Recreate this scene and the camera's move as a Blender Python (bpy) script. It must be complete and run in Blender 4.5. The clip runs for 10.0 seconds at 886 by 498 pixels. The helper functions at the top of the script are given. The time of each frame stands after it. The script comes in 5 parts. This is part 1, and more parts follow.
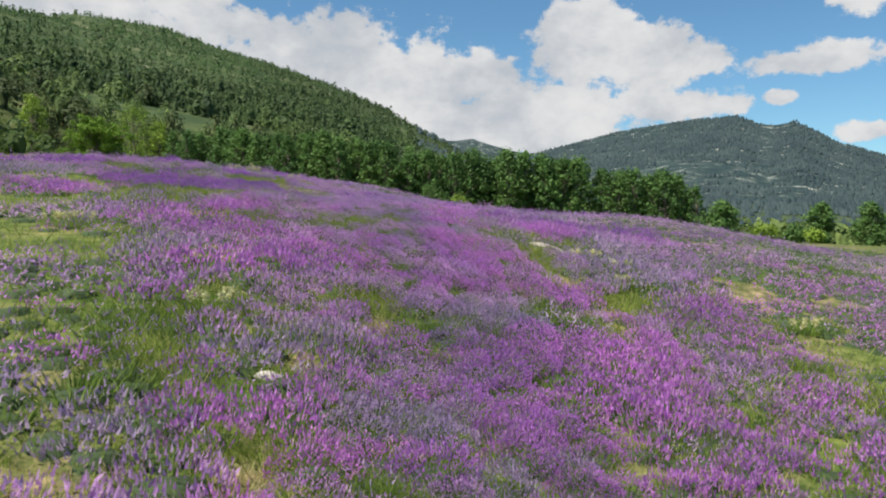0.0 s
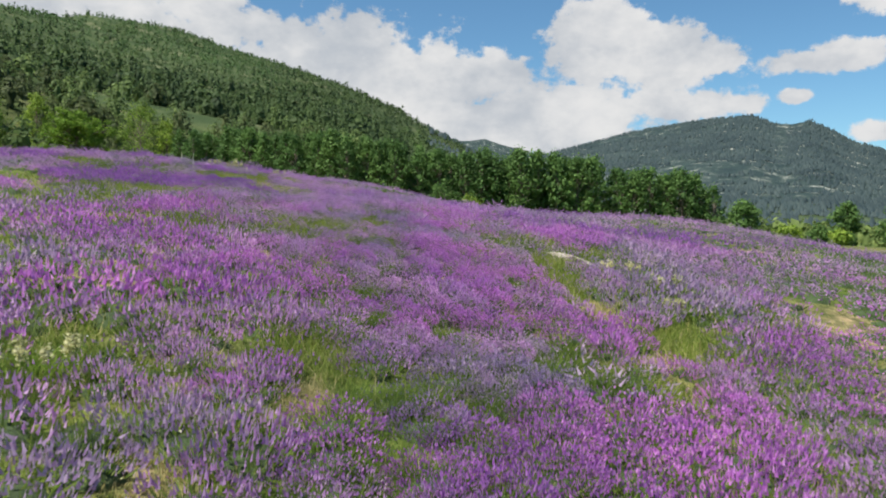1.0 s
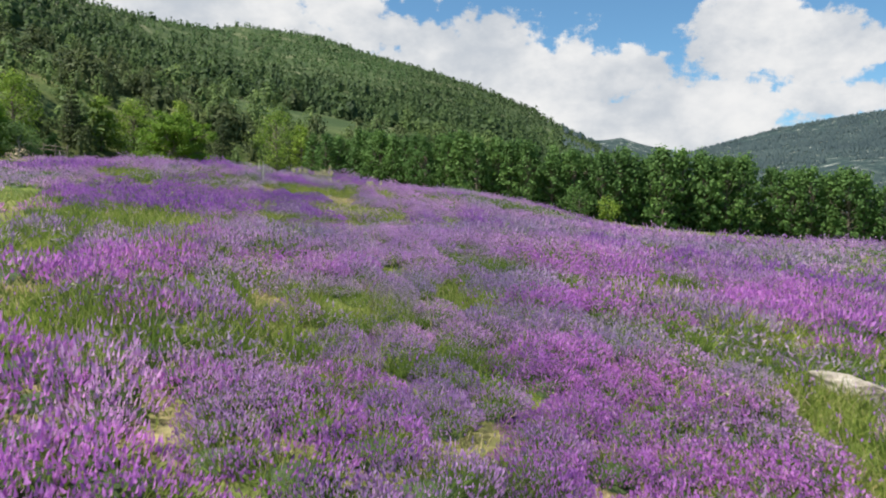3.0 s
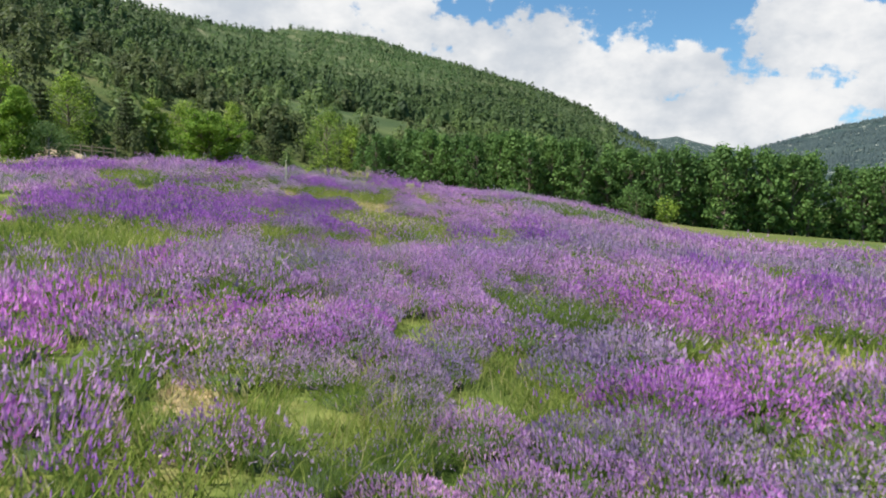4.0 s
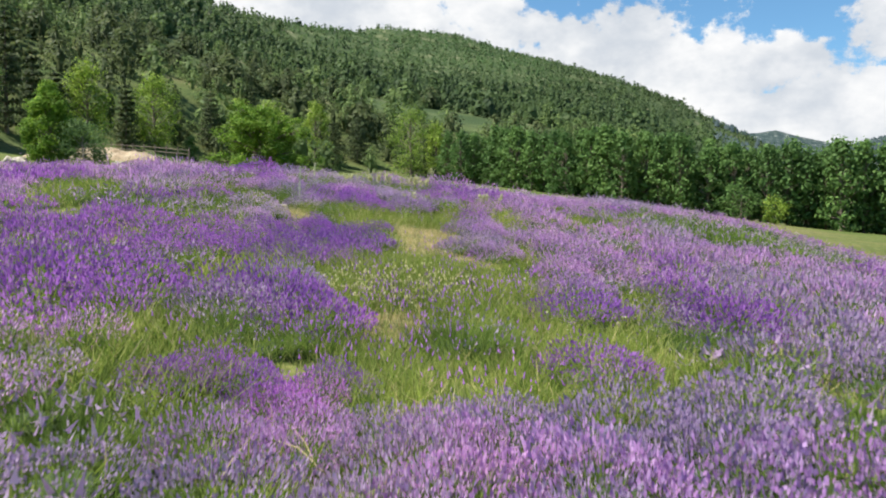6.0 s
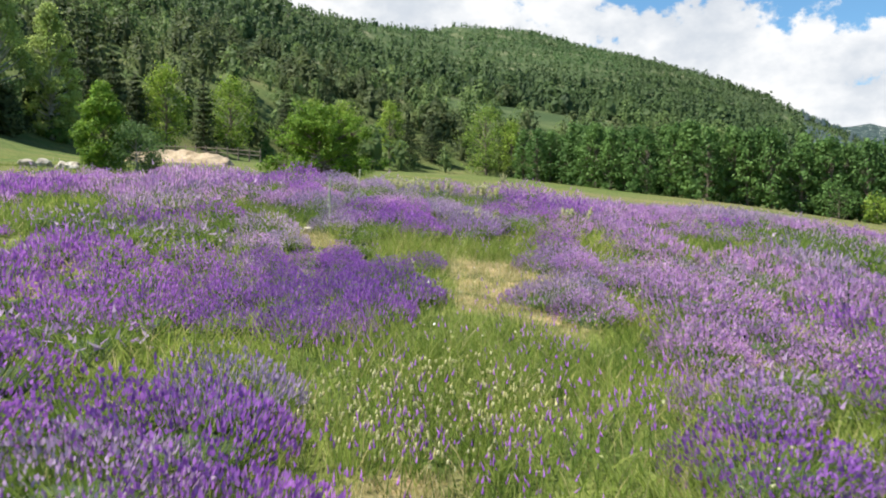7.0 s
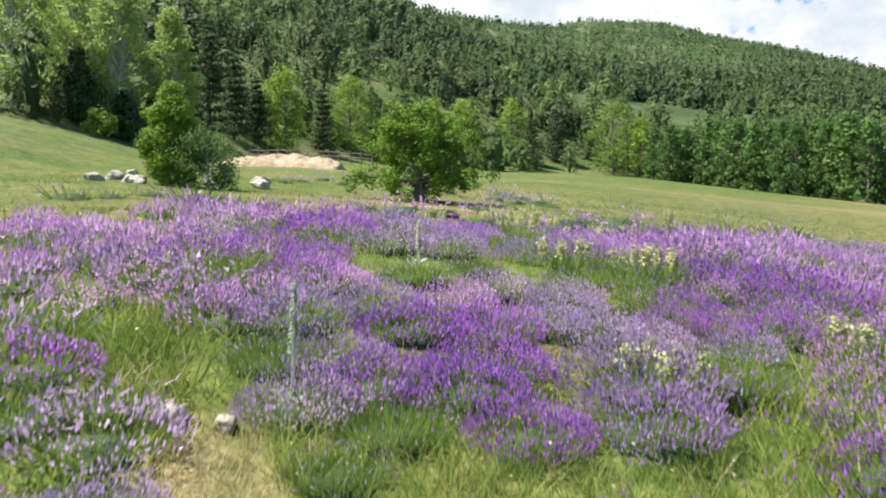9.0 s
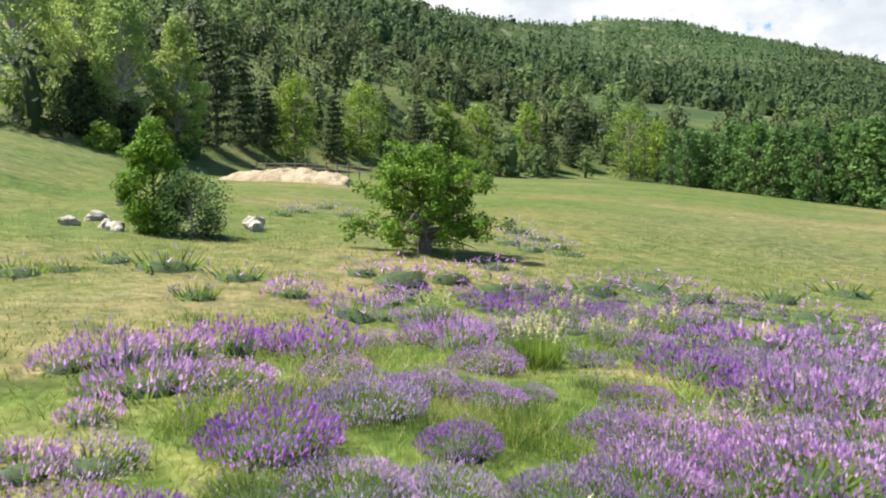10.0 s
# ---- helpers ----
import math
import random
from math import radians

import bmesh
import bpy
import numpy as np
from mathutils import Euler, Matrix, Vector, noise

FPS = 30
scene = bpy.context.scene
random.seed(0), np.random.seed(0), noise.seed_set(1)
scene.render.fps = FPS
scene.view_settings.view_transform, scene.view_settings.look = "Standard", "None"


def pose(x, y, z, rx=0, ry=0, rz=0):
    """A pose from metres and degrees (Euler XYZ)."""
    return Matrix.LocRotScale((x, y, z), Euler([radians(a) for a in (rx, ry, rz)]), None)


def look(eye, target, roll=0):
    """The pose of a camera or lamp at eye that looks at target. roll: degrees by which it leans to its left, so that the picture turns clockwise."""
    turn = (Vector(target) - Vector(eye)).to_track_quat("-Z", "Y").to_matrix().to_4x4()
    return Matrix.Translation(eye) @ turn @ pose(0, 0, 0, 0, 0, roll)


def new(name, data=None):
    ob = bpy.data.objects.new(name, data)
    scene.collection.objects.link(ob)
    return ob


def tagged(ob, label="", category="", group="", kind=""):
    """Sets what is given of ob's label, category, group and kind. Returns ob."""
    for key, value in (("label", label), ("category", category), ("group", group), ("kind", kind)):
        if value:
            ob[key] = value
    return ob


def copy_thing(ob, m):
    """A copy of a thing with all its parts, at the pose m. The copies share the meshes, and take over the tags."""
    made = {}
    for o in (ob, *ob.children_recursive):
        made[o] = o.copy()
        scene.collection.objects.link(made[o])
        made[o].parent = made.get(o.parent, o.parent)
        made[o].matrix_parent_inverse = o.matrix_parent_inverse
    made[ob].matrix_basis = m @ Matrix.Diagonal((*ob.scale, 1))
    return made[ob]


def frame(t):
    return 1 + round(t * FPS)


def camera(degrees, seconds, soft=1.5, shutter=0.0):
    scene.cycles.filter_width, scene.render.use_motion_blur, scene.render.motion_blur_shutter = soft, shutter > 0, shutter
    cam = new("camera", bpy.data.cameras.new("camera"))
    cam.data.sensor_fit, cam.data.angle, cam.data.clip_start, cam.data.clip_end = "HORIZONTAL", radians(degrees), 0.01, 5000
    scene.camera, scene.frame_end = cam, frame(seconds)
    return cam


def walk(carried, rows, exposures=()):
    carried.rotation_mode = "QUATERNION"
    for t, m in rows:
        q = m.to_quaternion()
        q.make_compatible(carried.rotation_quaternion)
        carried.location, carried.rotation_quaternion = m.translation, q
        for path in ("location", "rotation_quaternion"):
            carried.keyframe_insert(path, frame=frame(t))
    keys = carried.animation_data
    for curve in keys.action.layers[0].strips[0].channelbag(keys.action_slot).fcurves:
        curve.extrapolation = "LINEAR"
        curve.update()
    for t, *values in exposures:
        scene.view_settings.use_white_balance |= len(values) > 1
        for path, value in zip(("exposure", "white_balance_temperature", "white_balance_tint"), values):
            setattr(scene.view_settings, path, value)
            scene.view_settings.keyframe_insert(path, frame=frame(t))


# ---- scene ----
cam = camera(59.65, 10.0, soft=2.0, shutter=0.14)
PATH = [
    (0, (0.000, 0.000, 0.000), (-0.0001, 1.9988, -0.0697), -0.00),
    (0.5, (0.190, 2.043, 0.031), (0.1900, 4.0421, -0.0375), -0.01),
    (1, (0.370, 4.219, 0.079), (0.3380, 6.2171, 0.0101), -0.03),
    (1.5, (0.467, 6.186, 0.181), (0.3441, 8.1809, 0.1132), 0.08),
    (2, (0.488, 8.177, 0.450), (0.2741, 10.1646, 0.3823), 0.14),
    (2.5, (0.351, 9.898, 0.685), (0.0548, 11.8753, 0.6173), 0.12),
    (4, (-0.516, 15.067, 1.131), (-1.0190, 17.0020, 1.0634), 0.11),
    (4.5, (-0.911, 16.675, 1.198), (-1.4687, 18.5940, 1.1298), 0.08),
    (5, (-1.350, 18.498, 1.354), (-1.9700, 20.3980, 1.2841), 0.04),
    (6.5, (-2.767, 23.237, 1.958), (-3.5580, 25.0723, 1.8826), 0.03),
    (7, (-3.408, 24.872, 2.145), (-4.3024, 26.6590, 2.0674), -0.04),
    (7.5, (-4.066, 26.283, 2.284), (-5.0338, 28.0310, 2.2048), -0.04),
    (8, (-4.788, 27.865, 2.422), (-5.8339, 29.5679, 2.3420), -0.01),
    (8.5, (-5.529, 29.305, 2.548), (-6.6488, 30.9596, 2.4661), 0.02),
    (9, (-6.454, 30.838, 3.100), (-7.6184, 32.4620, 3.0175), 0.07),
    (9.5, (-7.273, 32.187, 4.094), (-8.4547, 33.7984, 4.0090), 0.03),
    (10, (-8.147, 33.507, 4.887), (-9.3412, 35.1088, 4.8021), -0.07),
]
walk(cam, [(t, look(eye, target, roll)) for t, eye, target, roll in PATH], [(0, 0.68), (2.5, 0.82), (4.5, 1.0), (6.5, 1.12), (8.5, 1.32), (10, 1.33)])

# ---------------------------------------------------------------- sky and sun
SUN_ELEVATION, SUN_BEARING = 58.0, 118.0  # degrees; the bearing to the left of +y
sun_from = Vector((-math.sin(radians(SUN_BEARING)) * math.cos(radians(SUN_ELEVATION)), math.cos(radians(SUN_BEARING)) * math.cos(radians(SUN_ELEVATION)), math.sin(radians(SUN_ELEVATION))))
sun = new("sun", bpy.data.lights.new("sun", "SUN"))
sun.data.energy, sun.data.angle, sun.data.color = 4.8, radians(0.53), (1.0, 0.95, 0.87)
sun.matrix_world = look(sun_from * 100, (0, 0, 0))

world = bpy.data.worlds.new("sky")
scene.world = world
world.use_nodes = True
wn, wl = world.node_tree.nodes, world.node_tree.links
wn.clear()


def wnode(kind):
    return wn.new(kind)


def wmath(op, a, b=None, clamp=False):
    n = wnode("ShaderNodeMath")
    n.operation, n.use_clamp = op, clamp
    for i, v in enumerate((a, b)):
        if v is None:
            continue
        if isinstance(v, (int, float)):
            n.inputs[i].default_value = v
        else:
            wl.new(v, n.inputs[i])
    return n.outputs[0]


sky = wnode("ShaderNodeTexSky")
sky.sky_type, sky.sun_disc = "NISHITA", False
sky.sun_elevation, sky.sun_rotation = radians(SUN_ELEVATION), radians(-SUN_BEARING)
sky.altitude, sky.air_density, sky.dust_density, sky.ozone_density = 1100.0, 1.0, 0.4, 2.0
coord = wnode("ShaderNodeTexCoord")
split = wnode("ShaderNodeSeparateXYZ")
wl.new(coord.outputs["Generated"], split.inputs[0])
azimuth = wmath("MULTIPLY", wmath("ARCTAN2", wmath("MULTIPLY", split.outputs[0], -1.0), split.outputs[1]), 180 / math.pi)
height = wmath("MULTIPLY", wmath("ARCSINE", split.outputs[2]), 180 / math.pi)


def sky_noise(scale, detail, roughness, stretch=1.0):
    m = wnode("ShaderNodeMapping")
    m.inputs["Scale"].default_value = (1, 1, stretch)
    wl.new(coord.outputs["Generated"], m.inputs[0])
    n = wnode("ShaderNodeTexNoise")
    n.inputs["Scale"].default_value, n.inputs["Detail"].default_value, n.inputs["Roughness"].default_value = scale, detail, roughness
    wl.new(m.outputs[0], n.inputs["Vector"])
    return n.outputs["Fac"]


# cumulus heaps: bearing, elevation, half width, half height, all in degrees
HEAPS = [(26.0, 16.6, 13.0, 2.8), (18.6, 14.8, 4.6, 2.2), (14.2, 13.6, 2.6, 1.5), (21, 13, 8, 2.2), (29, 14.6, 9, 2.6), (12.5, 11.2, 5, 2.2), (44, 17, 14, 4), (7.6, 11.6, 6.0, 3.6), (12.3, 12.9, 3.0, 1.7), (1.8, 9.6, 7.0, 3.8), (-2.8, 10.8, 3.0, 2.1), (-10.6, 12.4, 5.4, 2.9),
         (-15.0, 11.5, 4.6, 2.5), (-18.0, 11.1, 2.2, 1.1), (-4.9, 7.4, 12.0, 2.8), (-16.9, 8.1, 4.6, 1.25), (-25.6, 10.7, 4.4, 1.1), (-29.2, 14.8, 3.0, 1.7), (-28.8, 5.9, 2.2, 0.8),
         (-11.0, 15.9, 1.3, 0.35), (-23.5, 8.4, 1.3, 0.6), (-45, 11, 9, 3), (-75, 16, 16, 5), (80, 19, 18, 6), (130, 22, 25, 7), (-130, 18, 25, 6), (180, 24, 22, 7)]
field = None
for az, el, wide, tall in HEAPS:
    dx = wmath("MULTIPLY", wmath("SUBTRACT", azimuth, az), 1 / wide)
    dy = wmath("MULTIPLY", wmath("SUBTRACT", height, el), 1 / tall)
    heap = wmath("SUBTRACT", 1.0, wmath("SQRT", wmath("ADD", wmath("MULTIPLY", dx, dx), wmath("MULTIPLY", dy, dy))))
    field = heap if field is None else wmath("SMOOTH_MAX", field, heap)
    if field is not heap:
        field.node.inputs[2].default_value = 0.12
billow, wisp = sky_noise(11.0, 9.0, 0.62), sky_noise(34.0, 6.0, 0.6, 1.4)
shape = wmath("ADD", wmath("MULTIPLY", field, 1.0), wmath("ADD", wmath("MULTIPLY", wmath("SUBTRACT", billow, 0.5), 2.1), wmath("MULTIPLY", wmath("SUBTRACT", wisp, 0.5), 1.35)))
edge = wnode("ShaderNodeMapRange")
edge.interpolation_type = "SMOOTHSTEP"
edge.inputs["From Min"].default_value, edge.inputs["From Max"].default_value = -0.06, 0.22
wl.new(shape, edge.inputs["Value"])
# grey bellies and white heads
belly = wnode("ShaderNodeMapRange")
belly.interpolation_type = "SMOOTHSTEP"
belly.inputs["From Min"].default_value, belly.inputs["From Max"].default_value = 0.32, 0.66
wl.new(wmath("ADD", wmath("MULTIPLY", sky_noise(7.0, 5.0, 0.55, 1.8), 0.75), wmath("MULTIPLY", wisp, 0.25)), belly.inputs["Value"])
tone = wnode("ShaderNodeMix")
tone.data_type = "RGBA"
tone.inputs["A"].default_value, tone.inputs["B"].default_value = (0.62, 0.67, 0.74, 1), (1.0, 1.0, 1.0, 1)
wl.new(belly.outputs[0], tone.inputs["Factor"])
clear, cloud = wnode("ShaderNodeBackground"), wnode("ShaderNodeBackground")
tint = wnode("ShaderNodeMix")
tint.data_type, tint.blend_type = "RGBA", "MULTIPLY"
tint.inputs["Factor"].default_value, tint.inputs["B"].default_value = 1.0, (0.72, 1.0, 1.06, 1)
wl.new(sky.outputs[0], tint.inputs["A"])
wl.new(tint.outputs["Result"], clear.inputs[0])
wl.new(tone.outputs["Result"], cloud.inputs[0])
clear.inputs[1].default_value, cloud.inputs[1].default_value = 0.073, 0.485
both = wnode("ShaderNodeMixShader")
wl.new(edge.outputs[0], both.inputs[0])
wl.new(clear.outputs[0], both.inputs[1])
wl.new(cloud.outputs[0], both.inputs[2])
wl.new(both.outputs[0], wnode("ShaderNodeOutputWorld").inputs[0])

# ---------------------------------------------------------------- materials
def material(name):
    m = bpy.data.materials.new(name)
    m.use_nodes = True
    m.node_tree.nodes.clear()
    return m, m.node_tree.nodes, m.node_tree.links


def ramp(nodes, links, source, stops):
    r = nodes.new("ShaderNodeValToRGB")
    while len(r.color_ramp.elements) < len(stops):
        r.color_ramp.elements.new(0.5)
    for e, (at, colour) in zip(r.color_ramp.elements, stops):
        e.position, e.color = at, (*colour, 1)
    links.new(source, r.inputs[0])
    return r.outputs[0]


def noise_of(nodes, links, vector, scale, detail=4.0, roughness=0.55):
    n = nodes.new("ShaderNodeTexNoise")
    n.inputs["Scale"].default_value, n.inputs["Detail"].default_value, n.inputs["Roughness"].default_value = scale, detail, roughness
    links.new(vector, n.inputs["Vector"])
    return n.outputs["Fac"]


def blend(nodes, links, factor, a, b, kind="MIX"):
    n = nodes.new("ShaderNodeMix")
    n.data_type, n.blend_type = "RGBA", kind
    for socket, v in ((n.inputs["Factor"], factor), (n.inputs["A"], a), (n.inputs["B"], b)):
        if isinstance(v, (int, float)):
            socket.default_value = v
        elif isinstance(v, tuple):
            socket.default_value = (*v, 1)
        else:
            links.new(v, socket)
    return n.outputs["Result"]


def leafy(name, stops, lumps=0.8, through_light=0.35, rough=0.6):
    """Leaves, blades and petals: every piece its own tint, larger drifts over them, some light shining through."""
    m, nodes, links = material(name)
    geo, info = nodes.new("ShaderNodeNewGeometry"), nodes.new("ShaderNodeObjectInfo")
    colour = ramp(nodes, links, geo.outputs["Random Per Island"], stops)
    drift = ramp(nodes, links, noise_of(nodes, links, geo.outputs["Position"], lumps, 3.0), [(0.3, (0.72, 0.74, 0.78)), (0.7, (1.2, 1.16, 1.1))])
    colour = blend(nodes, links, 1.0, colour, drift, "MULTIPLY")
    own = ramp(nodes, links, info.outputs["Random"], [(0.0, (0.85, 0.88, 0.92)), (1.0, (1.12, 1.08, 1.04))])
    colour = blend(nodes, links, 1.0, colour, own, "MULTIPLY")
    b, t, mix, out = (nodes.new("ShaderNode" + k) for k in ("BsdfPrincipled", "BsdfTranslucent", "MixShader", "OutputMaterial"))
    links.new(colour, b.inputs["Base Color"])
    links.new(colour, t.inputs["Color"])
    b.inputs["Roughness"].default_value, b.inputs["Specular IOR Level"].default_value = rough, 0.12
    mix.inputs[0].default_value = through_light
    links.new(b.outputs[0], mix.inputs[1])
    links.new(t.outputs[0], mix.inputs[2])
    links.new(mix.outputs[0], out.inputs[0])
    return m


def solid(name, stops, scale, fine, bump=0.3, rough=0.9, depth=0.05):
    """Bark, rock and earth: two scales of mottling and a relief."""
    m, nodes, links = material(name)
    geo = nodes.new("ShaderNodeNewGeometry")
    coarse = noise_of(nodes, links, geo.outputs["Position"], scale, 5.0)
    grain = noise_of(nodes, links, geo.outputs["Position"], fine, 6.0, 0.65)
    colour = ramp(nodes, links, coarse, stops)
    colour = blend(nodes, links, 1.0, colour, ramp(nodes, links, grain, [(0.3, (0.7, 0.7, 0.7)), (0.7, (1.2, 1.2, 1.2))]), "MULTIPLY")
    b, out, relief = (nodes.new("ShaderNode" + k) for k in ("BsdfPrincipled", "OutputMaterial", "Bump"))
    relief.inputs["Strength"].default_value, relief.inputs["Distance"].default_value = bump, depth
    links.new(grain, relief.inputs["Height"])
    links.new(relief.outputs[0], b.inputs["Normal"])
    links.new(colour, b.inputs["Base Color"])
    b.inputs["Roughness"].default_value = rough
    links.new(b.outputs[0], out.inputs[0])
    return m


def ground_material():
    """Grass, dry grass and bare earth; the woods' floor and pale rock where the sheet climbs the hills; blue haze
    painted onto the far slopes.
    """
    m, nodes, links = material("ground")
    geo = nodes.new("ShaderNodeNewGeometry")
    where = geo.outputs["Position"]
    attr = nodes.new("ShaderNodeAttribute")
    attr.attribute_name = "cover"
    parts = nodes.new("ShaderNodeSeparateColor")
    links.new(attr.outputs["Color"], parts.inputs[0])
    meadow, woods, hazed_far = parts.outputs
    blades = noise_of(nodes, links, where, 9.0, 6.0, 0.7)
    patch = noise_of(nodes, links, where, 0.55, 5.0, 0.6)
    wide = noise_of(nodes, links, where, 0.06, 4.0, 0.6)
    lush_c = ramp(nodes, links, patch, [(0.36, (0.05, 0.09, 0.016)), (0.50, (0.095, 0.135, 0.03)), (0.64, (0.15, 0.165, 0.05)), (0.76, (0.23, 0.19, 0.10))])
    straw_c = ramp(nodes, links, noise_of(nodes, links, where, 1.6, 5.0, 0.65), [(0.36, (0.12, 0.125, 0.045)), (0.5, (0.21, 0.175, 0.092)), (0.64, (0.31, 0.24, 0.15))])
    field_c = blend(nodes, links, attr.outputs["Alpha"], lush_c, straw_c)
    field_c = blend(nodes, links, 1.0, field_c, ramp(nodes, links, noise_of(nodes, links, where, 3.2, 6.0, 0.7), [(0.34, (0.5, 0.55, 0.5)), (0.5, (1.0, 1.0, 1.0)), (0.64, (1.5, 1.35, 1.4))]), "MULTIPLY")
    meadow_c = ramp(nodes, links, wide, [(0.36, (0.050, 0.092, 0.020)), (0.46, (0.082, 0.116, 0.029)), (0.55, (0.122, 0.130, 0.042)), (0.64, (0.172, 0.148, 0.070))])
    tuft = noise_of(nodes, links, where, 1.3, 6.0, 0.68)
    sweep = noise_of(nodes, links, where, 0.09, 6.0, 0.66)
    meadow_c = blend(nodes, links, 1.0, meadow_c, ramp(nodes, links, sweep, [(0.38, (0.55, 0.82, 0.6)), (0.48, (0.95, 1.0, 1.0)), (0.56, (1.12, 1.05, 1.0)), (0.64, (1.22, 1.1, 1.3))]), "MULTIPLY")
    meadow_c = blend(nodes, links, 0.42, meadow_c, field_c)
    meadow_c = blend(nodes, links, 1.0, meadow_c, ramp(nodes, links, tuft, [(0.34, (0.55, 0.66, 0.62)), (0.5, (1.0, 1.0, 1.0)), (0.66, (1.3, 1.22, 1.3))]), "MULTIPLY")
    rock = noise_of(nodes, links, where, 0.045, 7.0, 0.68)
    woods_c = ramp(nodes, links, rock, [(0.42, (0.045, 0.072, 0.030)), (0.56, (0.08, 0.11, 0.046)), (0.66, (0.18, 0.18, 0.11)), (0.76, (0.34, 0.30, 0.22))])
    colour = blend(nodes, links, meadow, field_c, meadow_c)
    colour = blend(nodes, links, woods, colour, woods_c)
    # far slopes with pale rock flecks; haze is put into their colour as blue-grey
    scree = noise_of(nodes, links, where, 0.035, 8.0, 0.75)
    colour = blend(nodes, links, hazed_far, colour, ramp(nodes, links, scree, [(0.42, (0.024, 0.042, 0.046)), (0.53, (0.040, 0.062, 0.060)), (0.58, (0.11, 0.13, 0.12)), (0.65, (0.40, 0.41, 0.38))]))
    colour = blend(nodes, links, 1.0, colour, ramp(nodes, links, blades, [(0.25, (0.55, 0.55, 0.5)), (0.75, (1.3, 1.3, 1.25))]), "MULTIPLY")
    b, out, relief = (nodes.new("ShaderNode" + k) for k in ("BsdfPrincipled", "OutputMaterial", "Bump"))
    relief.inputs["Strength"].default_value, relief.inputs["Distance"].default_value = 0.5, 0.06
    links.new(blades, relief.inputs["Height"])
    links.new(relief.outputs[0], b.inputs["Normal"])
    links.new(colour, b.inputs["Base Color"])
    b.inputs["Roughness"].default_value = 0.95
    b.inputs["Specular IOR Level"].default_value = 0.1
    links.new(b.outputs[0], out.inputs[0])
    return m


GROUND = ground_material()
LAVENDER_GREEN = leafy("lavender_leaves", [(0.0, (0.085, 0.15, 0.026)), (0.6, (0.15, 0.235, 0.047)), (1.0, (0.24, 0.31, 0.095))], 0.8, 0.5)
# filling mound of a cushion; its dark green paints the shade among the stalks
LAVENDER_SHADE = solid("lavender_inner_shade", [(0.35, (0.028, 0.052, 0.013)), (0.65, (0.055, 0.09, 0.026))], 6.0, 40.0, 0.6)
VIOLET = leafy("violet_flowers", [(0.0, (0.22, 0.075, 0.36)), (0.5, (0.345, 0.135, 0.52)), (1.0, (0.48, 0.22, 0.65))], 0.5, 0.5)
MAUVE = leafy("mauve_flowers", [(0.0, (0.36, 0.115, 0.44)), (0.5, (0.54, 0.205, 0.63)), (1.0, (0.70, 0.33, 0.78))], 0.5, 0.5)
LILAC = leafy("lilac_flowers", [(0.0, (0.37, 0.185, 0.45)), (0.5, (0.52, 0.29, 0.60)), (1.0, (0.64, 0.42, 0.72))], 0.5, 0.5)
FADED = leafy("faded_flowers", [(0.0, (0.30, 0.20, 0.38)), (0.5, (0.41, 0.29, 0.49)), (1.0, (0.52, 0.41, 0.59))], 0.5, 0.5)
GRASS = leafy("green_grass", [(0.0, (0.14, 0.215, 0.034)), (0.5, (0.235, 0.315, 0.058)), (1.0, (0.37, 0.41, 0.125))], 0.4, 0.5)
MEADOW_BLADE = leafy("meadow_blades", [(0.0, (0.15, 0.20, 0.045)), (0.6, (0.21, 0.245, 0.064)), (1.0, (0.30, 0.305, 0.12))], 0.25, 0.6)
STRAW = leafy("dry_grass", [(0.0, (0.38, 0.35, 0.12)), (0.5, (0.50, 0.44, 0.19)), (1.0, (0.66, 0.56, 0.32))], 0.4, 0.45)
CREAM = leafy("cream_flowers", [(0.0, (0.44, 0.45, 0.18)), (1.0, (0.68, 0.66, 0.40))], 2.0, 0.35)
WHITE = leafy("white_flowers", [(0.0, (0.65, 0.66, 0.60)), (1.0, (0.85, 0.85, 0.80))], 2.0, 0.2)
HERB = leafy("herb_leaves", [(0.0, (0.12, 0.22, 0.03)), (1.0, (0.28, 0.38, 0.08))], 2.0, 0.4)
SAGE = leafy("grey_green_stalk", [(0.0, (0.42, 0.47, 0.34)), (1.0, (0.66, 0.68, 0.54))], 2.0, 0.35)
TUSSOCK = leafy("tussock_blades", [(0.0, (0.08, 0.155, 0.025)), (0.6, (0.145, 0.225, 0.042)), (1.0, (0.24, 0.31, 0.085))], 0.6, 0.5)
POPLAR = leafy("poplar_leaves", [(0.0, (0.080, 0.160, 0.044)), (0.5, (0.112, 0.208, 0.058)), (1.0, (0.155, 0.265, 0.082))], 0.12, 0.42)
FRESH = leafy("fresh_leaves", [(0.0, (0.14, 0.24, 0.03)), (0.5, (0.22, 0.33, 0.05)), (1.0, (0.32, 0.42, 0.085))], 0.15, 0.4)
BUSH_LEAF = leafy("shrub_leaves", [(0.0, (0.0765, 0.167, 0.017)), (0.5, (0.145, 0.264, 0.0298)), (1.0, (0.238, 0.361, 0.0595))], 0.6, 0.35)
PINE = leafy("pine_needles", [(0.0, (0.052, 0.078, 0.034)), (0.5, (0.078, 0.108, 0.044)), (1.0, (0.110, 0.142, 0.058))], 0.13, 0.45)
PINE_FRESH = leafy("young_pine_needles", [(0.0, (0.11, 0.17, 0.055)), (0.5, (0.155, 0.225, 0.075)), (1.0, (0.21, 0.285, 0.095))], 0.13, 0.45)
